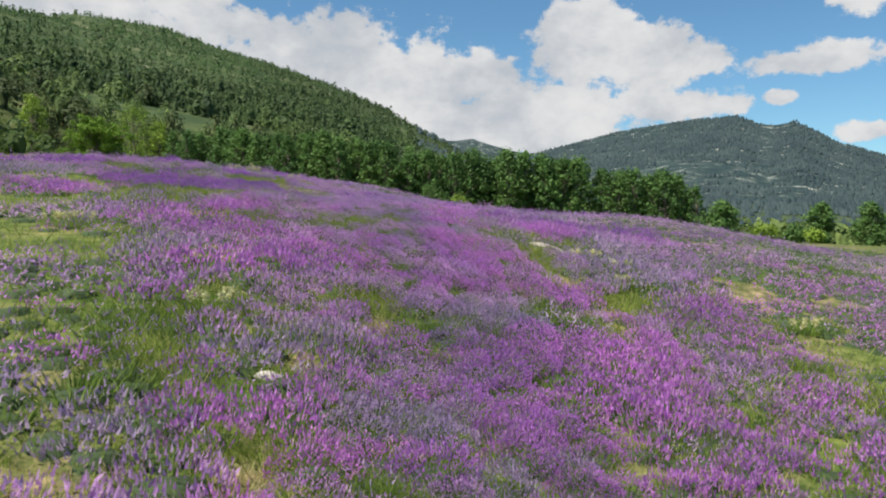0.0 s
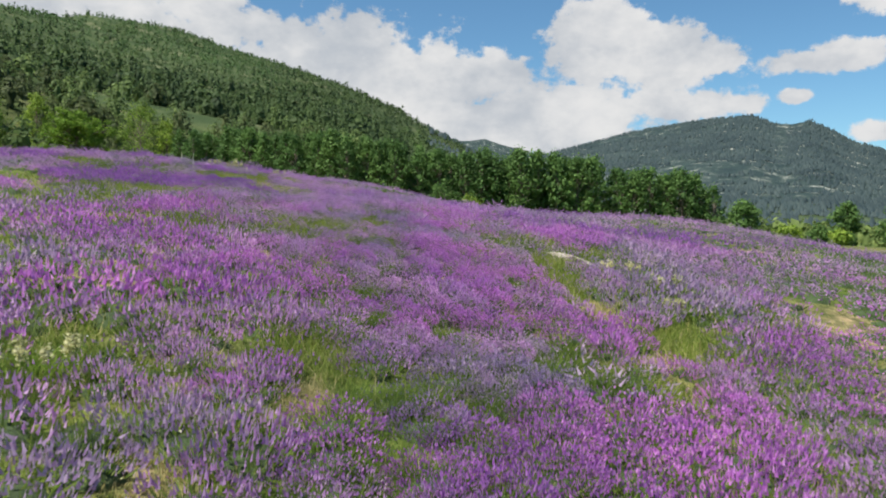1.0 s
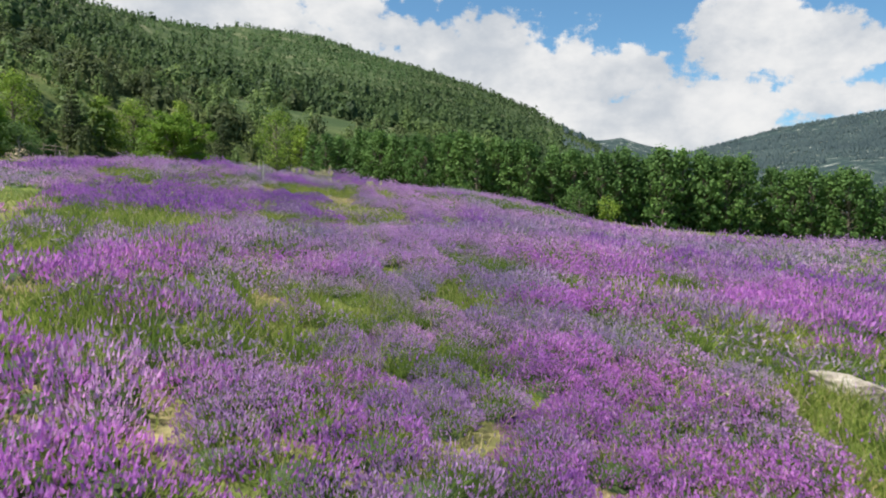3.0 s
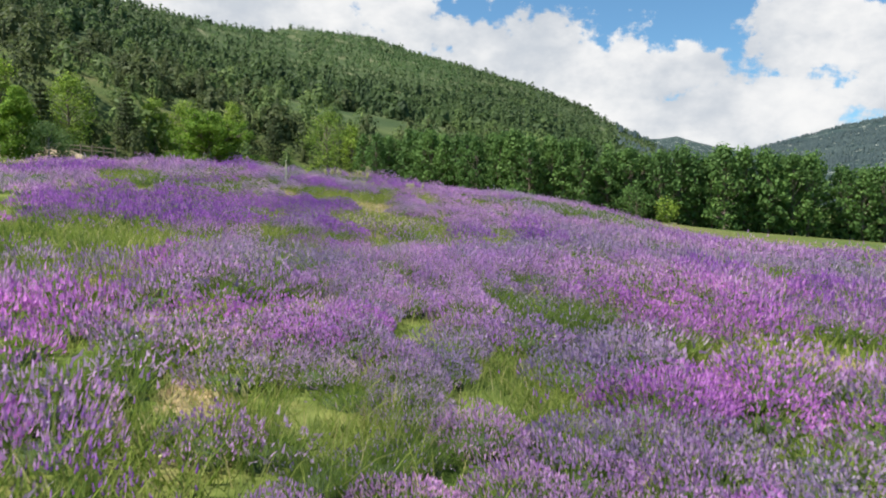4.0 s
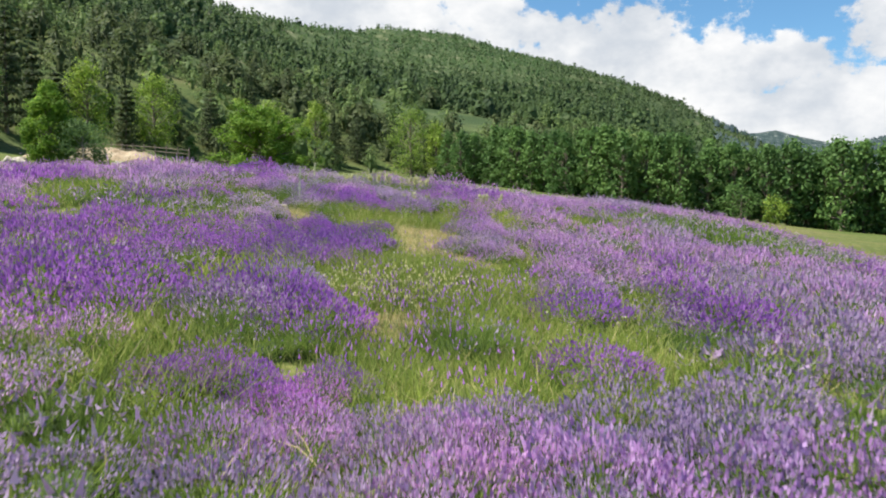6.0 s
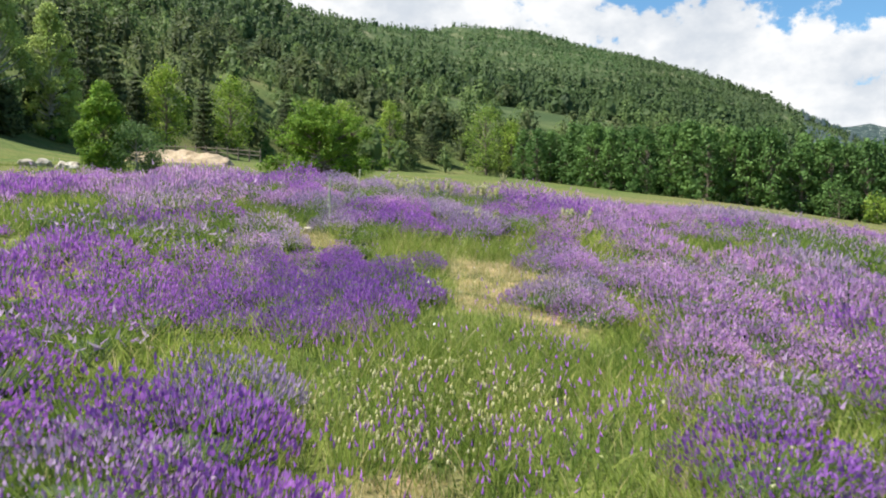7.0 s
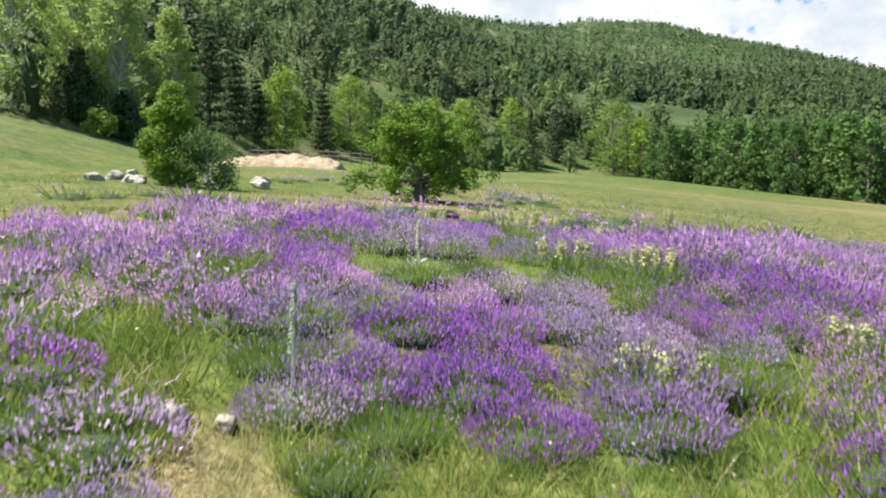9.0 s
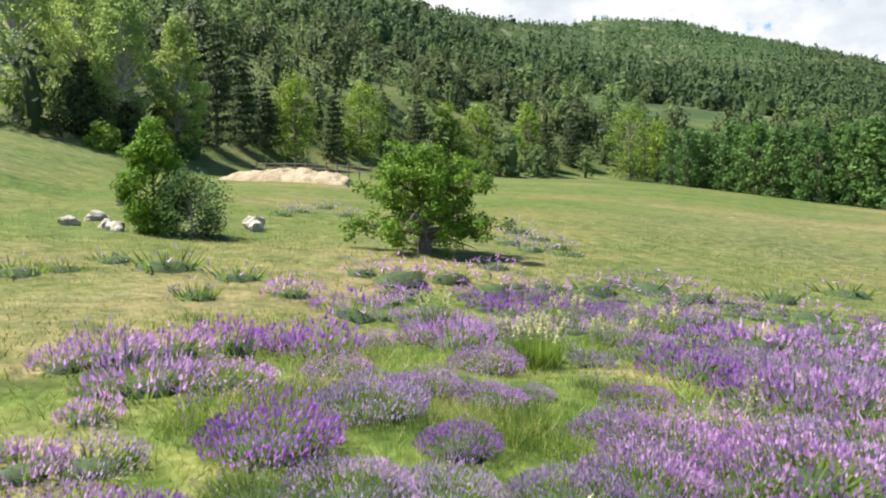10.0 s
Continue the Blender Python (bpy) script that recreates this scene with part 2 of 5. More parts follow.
AIRY = leafy("poplar_fresh_leaves", [(0.0, (0.273, 0.377, 0.106)), (0.5, (0.351, 0.455, 0.144)), (1.0, (0.442, 0.546, 0.188))], 0.15, 0.55)
HILL_OAK = leafy("hill_oak_leaves", [(0.0, (0.085, 0.15, 0.055)), (1.0, (0.11, 0.185, 0.065))], 0.02, 0.4)
PINE_SLOPE = leafy("pine_canopy", [(0.0, (0.056, 0.094, 0.040)), (1.0, (0.084, 0.130, 0.052))], 0.06, 0.42)
PINE_SLOPE_LIGHT = leafy("light_pine_canopy", [(0.0, (0.072, 0.118, 0.047)), (1.0, (0.098, 0.152, 0.057))], 0.06, 0.42)
# leaves of the far mountain, their green shifted to blue in place of haze
FAR_WOOD_HAZED = leafy("far_wood_hazed_leaves", [(0.0, (0.030, 0.050, 0.056)), (1.0, (0.046, 0.068, 0.070))], 0.012, 0.05)
BARK = solid("bark", [(0.3, (0.10, 0.075, 0.055)), (0.7, (0.22, 0.18, 0.14))], 2.0, 18.0, 0.8)
PALE_BARK = solid("pale_bark", [(0.3, (0.25, 0.24, 0.20)), (0.7, (0.45, 0.43, 0.38))], 1.5, 14.0, 0.6)
DEAD_WOOD = solid("dead_wood", [(0.3, (0.22, 0.20, 0.18)), (0.7, (0.42, 0.39, 0.36))], 2.0, 22.0, 0.6)
LIMESTONE = solid("limestone", [(0.3, (0.26, 0.22, 0.17)), (0.5, (0.42, 0.37, 0.30)), (0.7, (0.54, 0.50, 0.43))], 2.5, 14.0, 1.0, 0.9, 0.05)
SAND = solid("sandy_earth", [(0.3, (0.25, 0.18, 0.10)), (0.5, (0.40, 0.31, 0.20)), (0.7, (0.48, 0.40, 0.28))], 0.6, 3.0, 1.0, 0.95, 0.3)

# ---------------------------------------------------------------- the lie of the land
BUMPS = [(0, 8, -0.12), (6, 14, -0.37), (-6, 14, 0.22), (0, 20, 0.55), (-6, 22, 0.26), (-12, 28, 0.22), (-6, 30, -0.08), (0, 30, 0.09), (10, 32, 0.2), (-14, 38, 0.59), (-8, 38, 0.28), (-20, 46, -0.21),
         (-12, 46, -0.41), (-22, 58, -0.12), (-24, 46, -0.07), (-24, 52, -0.06), (-18, 28, 0.04), (-18, 34, 0.14), (-18, 40, 0.11), (-18, 46, -0.31), (-18, 52, -0.27), (-18, 58, -0.06), (-12, 40, 0.16), (-12, 52, -0.2)]
BUMPS += [(-12, 58, -0.05), (-6, 34, -0.06), (-6, 40, -0.11), (-6, 46, 0.33), (-6, 52, 0.25), (0, 28, 0.05), (0, 34, 0.12), (0, 40, -0.3), (0, 58, -0.15), (6, 28, -0.09), (6, 34, 0.13), (6, 46, -0.16), (6, 52, -0.27), (6, 58, -0.18), (12, 28, -0.06), (12, 34, 0.09), (12, 40, 0.17), (12, 52, -0.09), (12, 58, -0.06)]
# bearing to the left of +y in degrees against elevation in degrees
FOOT = ((-180, -60, -30, -20, -10, -4, 0, 4, 8, 13, 22, 32, 37, 40, 43, 46.5, 50, 60, 100, 180), (-3, -2.5, -1.6, -1.3, -0.5, 0.0, 0.5, 1.3, 1.8, 2.4, 3.5, 3.9, 4.45, 4.3, 4.2, 5.2, 6.4, 7.6, 3, -3))
HILL = ((-180, -12, -8, -4, 0.6, 3.9, 9.2, 15.7, 22.6, 27.7, 33, 37, 45, 60, 90, 120, 180), (-4, 0, 2.48, 3.78, 5.88, 7.78, 10.38, 12.48, 13.78, 13.28, 13.58, 14.88, 15.98, 16.98, 13.98, 5.98, -4))
HILL_FROM = ((-180, -30, -20, -10, 0, 10, 20, 30, 35, 40, 45, 60, 180), (400, 400, 400, 350, 260, 215, 225, 190, 165, 145, 118, 105, 300))
HILL_TO = ((-180, 0, 10, 22, 30, 40, 60, 180), (800, 800, 800, 850, 620, 500, 450, 800))
PEAK = ((-180, -90, -60, -40, -29.8, -27, -24.5, -22.6, -20.7, -16.9, -12.6, -9, -5, 0, 6, 180), (4, 4, 4, 4.4, 4.25, 5.2, 6.75, 6.4, 7.25, 7.0, 6.3, 5.4, 4.4, 3, 0, 4))
RIDGE = ((-180, -40, -12, -8, -4.9, -2.3, 3, 8, 180), (3, 3, 4, 4.7, 5.35, 6.15, 6.0, 5, 3))


def lattice(n, seed):
    return np.random.default_rng(seed).random((n, n))


LATTICE = lattice(256, 5)


def smooth_noise(x, y, size, shift=0):
    """Value noise from 0 to 1 over a plan, with lumps of that size."""
    u, v = np.asarray(x) / size + 37.3 + shift * 11.7, np.asarray(y) / size + 91.1 + shift * 5.3
    i, j = np.floor(u).astype(int), np.floor(v).astype(int)
    a, b = u - i, v - j
    a, b = a * a * (3 - 2 * a), b * b * (3 - 2 * b)
    at = lambda p, q: LATTICE[p % 256, q % 256]
    return (at(i, j) * (1 - a) + at(i + 1, j) * a) * (1 - b) + (at(i, j + 1) * (1 - a) + at(i + 1, j + 1) * a) * b


def step(lo, hi, v):
    u = np.clip((v - lo) / (hi - lo), 0, 1)
    return u * u * (3 - 2 * u)


def bearing(x, y):
    return np.degrees(np.arctan2(-np.asarray(x, float), np.asarray(y, float)))


def softly(table, az):
    """The table's value, averaged over some degrees so that no fold shows."""
    return sum(np.interp(az + d, *table) for d in (-3, -1.5, 0, 1.5, 3)) / 5


def rise(az, r, foot, crest, start, end, power):
    u = np.clip((r - start) / (end - start), 0, 1)
    return r * np.tan(np.radians(foot + (crest - foot) * u ** power - 6 * np.clip(r / end - 1, 0, 1.5)))


def field_share(x, y):
    """1 where the flowers grow, 0 on the open meadow."""
    left = np.interp(y, (0, 20, 28, 34, 39, 43, 47), (-22, -20, -19, -18.5, -17.0, -18.5, -21))
    far = np.interp(x, (-22, -16, -10, 0, 12, 25, 40), (49, 54, 55, 51, 43, 37, 34))
    return step(-1.5, 1.5, x - left) * step(-1.5, 1.5, far - y) * step(-2, 2, 42 - x) * step(-2, 2, y + 9)


def land(x, y):
    x, y = np.asarray(x, float), np.asarray(y, float)
    az, r = bearing(x, y), np.hypot(x, y)
    near = -2.49 - 0.0875 * x + 0.094 * y
    for a, b, v in BUMPS:
        near = near + v * np.exp(-((x - a) ** 2 + (y - b) ** 2) / 72)
    near = near - 0.95 * step(7, 22, x) * step(16, 38, y)
    near = near - 1.1 * np.exp(-((x - 4) ** 2 / 22 + (y - 49) ** 2 / 90))
    foot = softly(FOOT, az)
    far = r * np.tan(np.radians(foot))
    brow = 45 - 0.4 * np.clip(x + 4, 0, 22)
    share = step(brow, brow + 17, r) * step(-25, 30, y) + step(60, 150, r) * (1 - step(-25, 30, y))
    z = near * (1 - share) + far * share
    z = z - 0.27 * field_share(x, y)
    start = softly(HILL_FROM, az)
    z = z + (np.maximum(z, rise(az, r, foot, softly(HILL, az), start, softly(HILL_TO, az), 0.45)) - z) * step(0, 60, r - start)
    z = np.maximum(z, rise(az, r, foot, np.interp(az, *PEAK), 420, 1900, 0.8) * step(300, 700, r) + z * (1 - step(300, 700, r)))
    z = np.maximum(z, np.where(r > 1500, rise(az, r, foot - 1, np.interp(az, *RIDGE), 900, 3300, 0.9), -1e9))
    rough = step(150, 400, r) * r * (1 - 0.72 * step(900, 1500, r))
    z = z + rough * (0.012 * (smooth_noise(x, y, 160) - 0.5) + 0.008 * (smooth_noise(x, y, 60, 1) - 0.5))
    return z + 0.10 * (smooth_noise(x, y, 1.7, 2) - 0.5) * (1 - step(60, 120, r))


# ---------------------------------------------------------------- mesh tools
def build(name, pieces, parent=None, smooth=False):
    """One mesh object from (vertices, triangles, material) pieces."""
    pieces = [p for p in pieces if len(p[1])]
    mats, vs, ts, ids, base = [], [], [], [], 0
    for v, t, m in pieces:
        if m not in mats:
            mats.append(m)
        vs.append(v), ts.append(t + base), ids.append(np.full(len(t), mats.index(m)))
        base += len(v)
    v, t, ids = np.concatenate(vs).astype(np.float32), np.concatenate(ts).astype(np.int32), np.concatenate(ids).astype(np.int32)
    me = bpy.data.meshes.new(name)
    me.vertices.add(len(v))
    me.vertices.foreach_set("co", v.ravel())
    me.loops.add(3 * len(t))
    me.loops.foreach_set("vertex_index", t.ravel())
    me.polygons.add(len(t))
    me.polygons.foreach_set("loop_start", np.arange(0, 3 * len(t), 3, dtype=np.int32))
    for m in mats:
        me.materials.append(m)
    me.polygons.foreach_set("material_index", ids)
    if smooth:
        me.polygons.foreach_set("use_smooth", np.ones(len(t), bool))
    me.update(calc_edges=True)
    ob = new(name, me)
    if parent is not None:
        ob.parent = parent
    return ob


def unit(v):
    return v / np.maximum(np.linalg.norm(v, axis=-1, keepdims=True), 1e-9)


def across(d, rng):
    """Two unit vectors square to each direction."""
    a = unit(np.cross(d, rng.normal(size=d.shape)))
    return a, np.cross(d, a)


def blades(base, tip, width, rng, bow=0.15):
    """Bent tapering blades: three triangles each."""
    n, d = len(base), tip - base
    side = unit(np.cross(d, rng.normal(size=(n, 3)))) * np.broadcast_to(np.asarray(width, float).reshape(-1, 1), (n, 1)) / 2
    mid = base + 0.55 * d + np.array([0, 0, 1.0]) * (np.linalg.norm(d, axis=1, keepdims=True) * bow)
    v = np.stack([base - side, base + side, mid - 0.75 * side, mid + 0.75 * side, tip], 1).reshape(-1, 3)
    t = np.array([[0, 1, 3], [0, 3, 2], [2, 3, 4]])
    return v, (np.arange(n)[:, None, None] * 5 + t).reshape(-1, 3)


def slips(base, tip, width, rng):
    """Single narrow triangles, for stalks and far blades."""
    n = len(base)
    side = unit(np.cross(tip - base, rng.normal(size=(n, 3)))) * np.broadcast_to(np.asarray(width, float).reshape(-1, 1), (n, 1)) / 2
    return np.stack([base - side, base + side, tip], 1).reshape(-1, 3), np.arange(3 * n).reshape(-1, 3)


def spikes(base, way, length, radius, rng, profile, sides=3):
    """Flower heads: little lathed ears along a way, with the profile's rings of (share of length, share of radius) and a pointed tip."""
    n, k = len(base), len(profile)
    a, b = across(way, rng)
    length, radius = np.broadcast_to(np.asarray(length, float).reshape(-1, 1), (n, 1)), np.broadcast_to(np.asarray(radius, float).reshape(-1, 1), (n, 1))
    rings = []
    for i, (s, r) in enumerate(profile):
        for j in range(sides):
            w = 2 * math.pi * (j + 0.5 * (i % 2)) / sides
            rings.append(base + way * length * s + (a * math.cos(w) + b * math.sin(w)) * radius * r)
    rings.append(base + way * length)
    v = np.stack(rings, 1)
    t = []
    for i in range(k - 1):
        for j in range(sides):
            p, q = i * sides + j, i * sides + (j + 1) % sides
            t += [[p, q, q + sides], [p, q + sides, p + sides]]
    t += [[(k - 1) * sides + j, (k - 1) * sides + (j + 1) % sides, k * sides] for j in range(sides)]
    return v.reshape(-1, 3), (np.arange(n)[:, None, None] * (k * sides + 1) + np.array(t)).reshape(-1, 3)


def darts(base, way, length, radius, rng):
    """Flower heads far smaller than a leaf: one four-cornered blade each, widest below the middle."""
    n = len(base)
    side, _ = across(way, rng)
    length, radius = np.asarray(length, float).reshape(-1, 1), np.asarray(radius, float).reshape(-1, 1)
    v = np.stack([base, base + way * length * 0.4 - side * radius, base + way * length, base + way * length * 0.4 + side * radius], 1)
    return v.reshape(-1, 3), (np.arange(n)[:, None, None] * 4 + np.array([[0, 1, 2], [0, 2, 3]])).reshape(-1, 3)


def leaves(centre, size, rng, facing=None, flat=0.6):
    """Small four-cornered leaves, folded along the middle, facing about outwards."""
    n = len(centre)
    normal = unit(rng.normal(size=(n, 3)) + (0 if facing is None else facing * (1 / flat)))
    a, b = across(normal, rng)
    size = np.broadcast_to(np.asarray(size, float).reshape(-1, 1), (n, 1)) * rng.uniform(0.6, 1.3, (n, 1))
    v = np.stack([centre - a * size * 0.6, centre - b * size * 0.38 + normal * size * 0.12, centre + a * size * 0.6, centre + b * size * 0.38 + normal * size * 0.12], 1)
    return v.reshape(-1, 3), (np.arange(n)[:, None, None] * 4 + np.array([[0, 1, 2], [0, 2, 3]])).reshape(-1, 3)


def tube(points, radii, sides=7):
    """A tapering limb through the points."""
    points, rows = np.asarray(points, float), []
    for i, (p, r) in enumerate(zip(points, radii)):
        d = unit(points[min(i + 1, len(points) - 1)] - points[max(i - 1, 0)])
        a = unit(np.cross(d, (0.31, 0.77, 0.2)))
        b = np.cross(d, a)
        w = np.arange(sides) * 2 * math.pi / sides
        rows.append(p + r * (np.cos(w)[:, None] * a + np.sin(w)[:, None] * b))
    t = []
    for i in range(len(points) - 1):
        for j in range(sides):
            p, q = i * sides + j, i * sides + (j + 1) % sides
            t += [[p, q, q + sides], [p, q + sides, p + sides]]
    return np.concatenate(rows), np.array(t)


def merge(pieces):
    vs, ts, base = [], [], 0
    for v, t in pieces:
        vs.append(v), ts.append(t + base)
        base += len(v)
    return np.concatenate(vs), np.concatenate(ts)


def dome(rng, wide, tall, segments=9, rings=4, rough=0.18):
    """A lumpy mound."""
    v = [(0, 0, tall)]
    for i in range(1, rings + 1):
        e = i / rings * math.pi / 2
        for j in range(segments):
            w, k = (j + 0.5 * (i % 2)) * 2 * math.pi / segments, 1 + rough * rng.normal() * 0.6
            v.append((wide * math.sin(e) * math.cos(w) * k, wide * math.sin(e) * math.sin(w) * k, tall * math.cos(e) * k - 0.06 * (i == rings)))
    t = [[0, 1 + j, 1 + (j + 1) % segments] for j in range(segments)]
    for i in range(rings - 1):
        for j in range(segments):
            p, q = 1 + i * segments + j, 1 + i * segments + (j + 1) % segments
            t += [[p, p + segments, q + segments], [p, q + segments, q]]
    return np.array(v, float), np.array(t)


def empty(name, x, y, z=None):
    ob = new(name)
    ob.location = (x, y, float(land(x, y)) if z is None else z)
    return ob


# ---------------------------------------------------------------- the ground, one sheet out to the skyline
def make_ground():
    radii = np.concatenate([[0.0], np.geomspace(0.6, 4600, 220)])
    turns = 320
    w = np.linspace(0, 2 * math.pi, turns, endpoint=False)
    cx, cy = -4.0, 24.0
    x = cx + np.outer(radii[1:], np.sin(w))
    y = cy + np.outer(radii[1:], np.cos(w))
    x, y = np.r_[cx, x.ravel()], np.r_[cy, y.ravel()]
    v = np.stack([x, y, land(x, y)], 1)
    j = np.arange(turns)
    t = [np.stack([np.zeros(turns, int), 1 + (j + 1) % turns, 1 + j], 1)]
    for i in range(len(radii) - 2):
        p, q = 1 + i * turns + j, 1 + i * turns + (j + 1) % turns
        t += [np.stack([p, q, q + turns], 1), np.stack([p, q + turns, p + turns], 1)]
    ob = build("ground", [(v, np.concatenate(t), GROUND)], smooth=True)
    az, r = bearing(x, y), np.hypot(x, y)
    meadow = 1 - field_share(x, y)
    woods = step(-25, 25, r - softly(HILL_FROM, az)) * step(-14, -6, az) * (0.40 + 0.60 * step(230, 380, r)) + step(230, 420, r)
    # where the ground takes the haze-blue colour
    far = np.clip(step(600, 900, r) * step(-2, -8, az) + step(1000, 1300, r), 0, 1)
    dry = np.where(meadow > 0.5, (0.15 + 0.75 * step(-42, -14, x) * step(16, -4, x)) * (0.5 + smooth_noise(x, y, 14, 55)), look_up(DRY, x, y))
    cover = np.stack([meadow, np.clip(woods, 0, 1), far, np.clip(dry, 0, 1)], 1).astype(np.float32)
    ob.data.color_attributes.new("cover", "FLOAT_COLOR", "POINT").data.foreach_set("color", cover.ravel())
    return tagged(ob, "rolling grassy ground rising to forested hills", "ground", kind="structure")



# ---------------------------------------------------------------- trees
def crown_clumps(rng, h, w, count, low, kind):
    """Centres and sizes of the clumps of a crown."""
    out = []
    for i in range(count):
        s = (i + rng.random()) / count
        z = h * (low + (1 - low) * s * 0.96)
        if kind == "tall":
            reach = w / 2 * math.sin(math.pi * min(1, 0.12 + 0.92 * (s ** 0.85))) ** 0.7
        else:
            reach = w / 2 * math.sqrt(max(0.05, 1 - (1.75 * s - 0.72) ** 2)) if s > 0.41 else w / 2 * (0.72 + 0.7 * s)
        a = i * 2.4 + rng.normal() * 0.5
        d = reach * math.sqrt(rng.uniform(0.15, 1.0)) * 0.78
        out.append(((d * math.cos(a), d * math.sin(a), z), w * rng.uniform(0.14, 0.25) * math.sqrt(28 / max(count, 24))))
    return out


def broadleaf(name, h, w, leaf, bark, leaf_count, leaf_size, seed, low=0.12, kind="round", clumps=24):
    rng = np.random.default_rng(seed)
    top = new(name)
    lean = rng.normal(size=2) * 0.02 * h
    spine = [np.array([lean[0] * s, lean[1] * s, h * 0.92 * s - 0.3 * (s == 0)]) for s in (0, 0.15, 0.35, 0.6, 0.85, 1)]
    rad = h * 0.016
    wood = [tube(spine, [rad * 1.3, rad, rad * 0.85, rad * 0.6, rad * 0.3, rad * 0.1], 8)]
    centre, face, size = [], [], []
    for place, big in crown_clumps(rng, h, w, clumps, low, kind):
        place = np.array(place)
        s = max(0.08, place[2] / h * 0.75)
        root = np.array([lean[0] * s, lean[1] * s, h * 0.92 * s])
        wood.append(tube([root, root * 0.4 + place * 0.6 + (0, 0, -0.1 * big), place], [rad * 0.45, rad * 0.28, rad * 0.08], 5))
        n = max(8, int(leaf_count / clumps))
        d = unit(rng.normal(size=(n, 3)))
        d[:, 2] = d[:, 2] * 0.8 + 0.12
        centre.append(place + d * big * rng.uniform(0.35, 1.15, (n, 1)) * (1, 1, 0.85))
        face.append(d)
        size.append(np.full(n, leaf_size))
    build("trunk", [(*merge(wood), bark)], top, smooth=True)
    build("crown", [(*leaves(np.concatenate(centre), np.concatenate(size), rng, np.concatenate(face), 0.33), leaf)], top)
    return top


def conifer(name, h, w, leaf, bark, count, leaf_size, seed, low=0.08):
    rng = np.random.default_rng(seed)
    top = new(name)
    rad = h * 0.018
    wood = [tube([(0, 0, -0.3), (0, 0, h * 0.4), (0, 0, h * 0.97)], [rad, rad * 0.7, rad * 0.1], 7)]
    tiers, centre, face = 11, [], []
    for i in range(tiers):
        s = low + (0.98 - low) * i / tiers
        for j in range(7 if i < 8 else 4):
            a = j * 2 * math.pi / (7 if i < 8 else 4) + i * 0.9 + rng.normal() * 0.2
            reach = w / 2 * (1 - s) ** 0.65 * rng.uniform(0.65, 1.1)
            tip = np.array([reach * math.cos(a), reach * math.sin(a), h * s + 0.12 * reach])
            root = np.array([0, 0, h * s])
            wood.append(tube([root, tip], [rad * 0.3 * (1.1 - s), rad * 0.05], 4))
            n = max(4, count // (tiers * 6))
            u = rng.uniform(0.25, 1.05, (n, 1))
            p = root + (tip - root) * u + rng.normal(size=(n, 3)) * (0.16 * reach + 0.1) * (1, 1, 0.5)
            centre.append(p), face.append(unit(p - root + (0, 0, 0.8)))
    build("trunk", [(*merge(wood), bark)], top, smooth=True)
    build("crown", [(*leaves(np.concatenate(centre), leaf_size, rng, np.concatenate(face), 0.35), leaf)], top)
    return top


def stand(ob, x, y, turn=0.0, scale=1.0, tall=1.0, sink=0.1):
    m = pose(x, y, float(land(x, y)) - sink, 0, 0, turn) @ Matrix.Diagonal((scale, scale, scale * tall, 1))
    ob.matrix_basis = m
    return m


# the poplar belt beyond the meadow
BELT = [broadleaf("poplar_tree", 15, 8.5, POPLAR, BARK, 1500, 0.60, 40 + i, 0.03, "tall", 44) for i in range(5)]
for ob in BELT:
    tagged(ob, "dense dark green poplar in a tree belt beyond the meadow", "tree", "poplar belt")
rng = np.random.default_rng(8)
spots = []
for row in range(2):
    for k in range(32):
        s = (k + 0.5 * (row % 2)) / 31
        x = -70 + 103 * s
        y = float(np.interp(x, (-70, -26, 24, 34), (207, 184, 189, 195))) + 4.0 * row
        spots.append((x + rng.normal() * 0.9, y + rng.normal() * 1.0, float(np.interp(x, (-70, -30, -8, 10, 34), (0.88, 1.0, 1.0, 1.14, 1.18))) * rng.uniform(0.90, 1.08)))
for row in range(2):
    for k in range(7):
        spots.append((41 + 4.0 * k + rng.normal() * 0.6, 197 + 5 * row + rng.normal() * 0.6, rng.uniform(1.0, 1.16) * (0.8 if k == 6 else 1)))
spots.append((24.0, 191.0, 1.22))
for n, (x, y, s) in enumerate(spots):
    ob = BELT[n] if n < 5 else None
    m = pose(x, y, float(land(x, y)) - 0.2, 0, 0, rng.uniform(0, 360)) @ Matrix.Diagonal((s, s, s, 1))
    if ob:
        ob.matrix_basis = m
    else:
        copy_thing(BELT[n % 5], m).scale = (s, s, s)

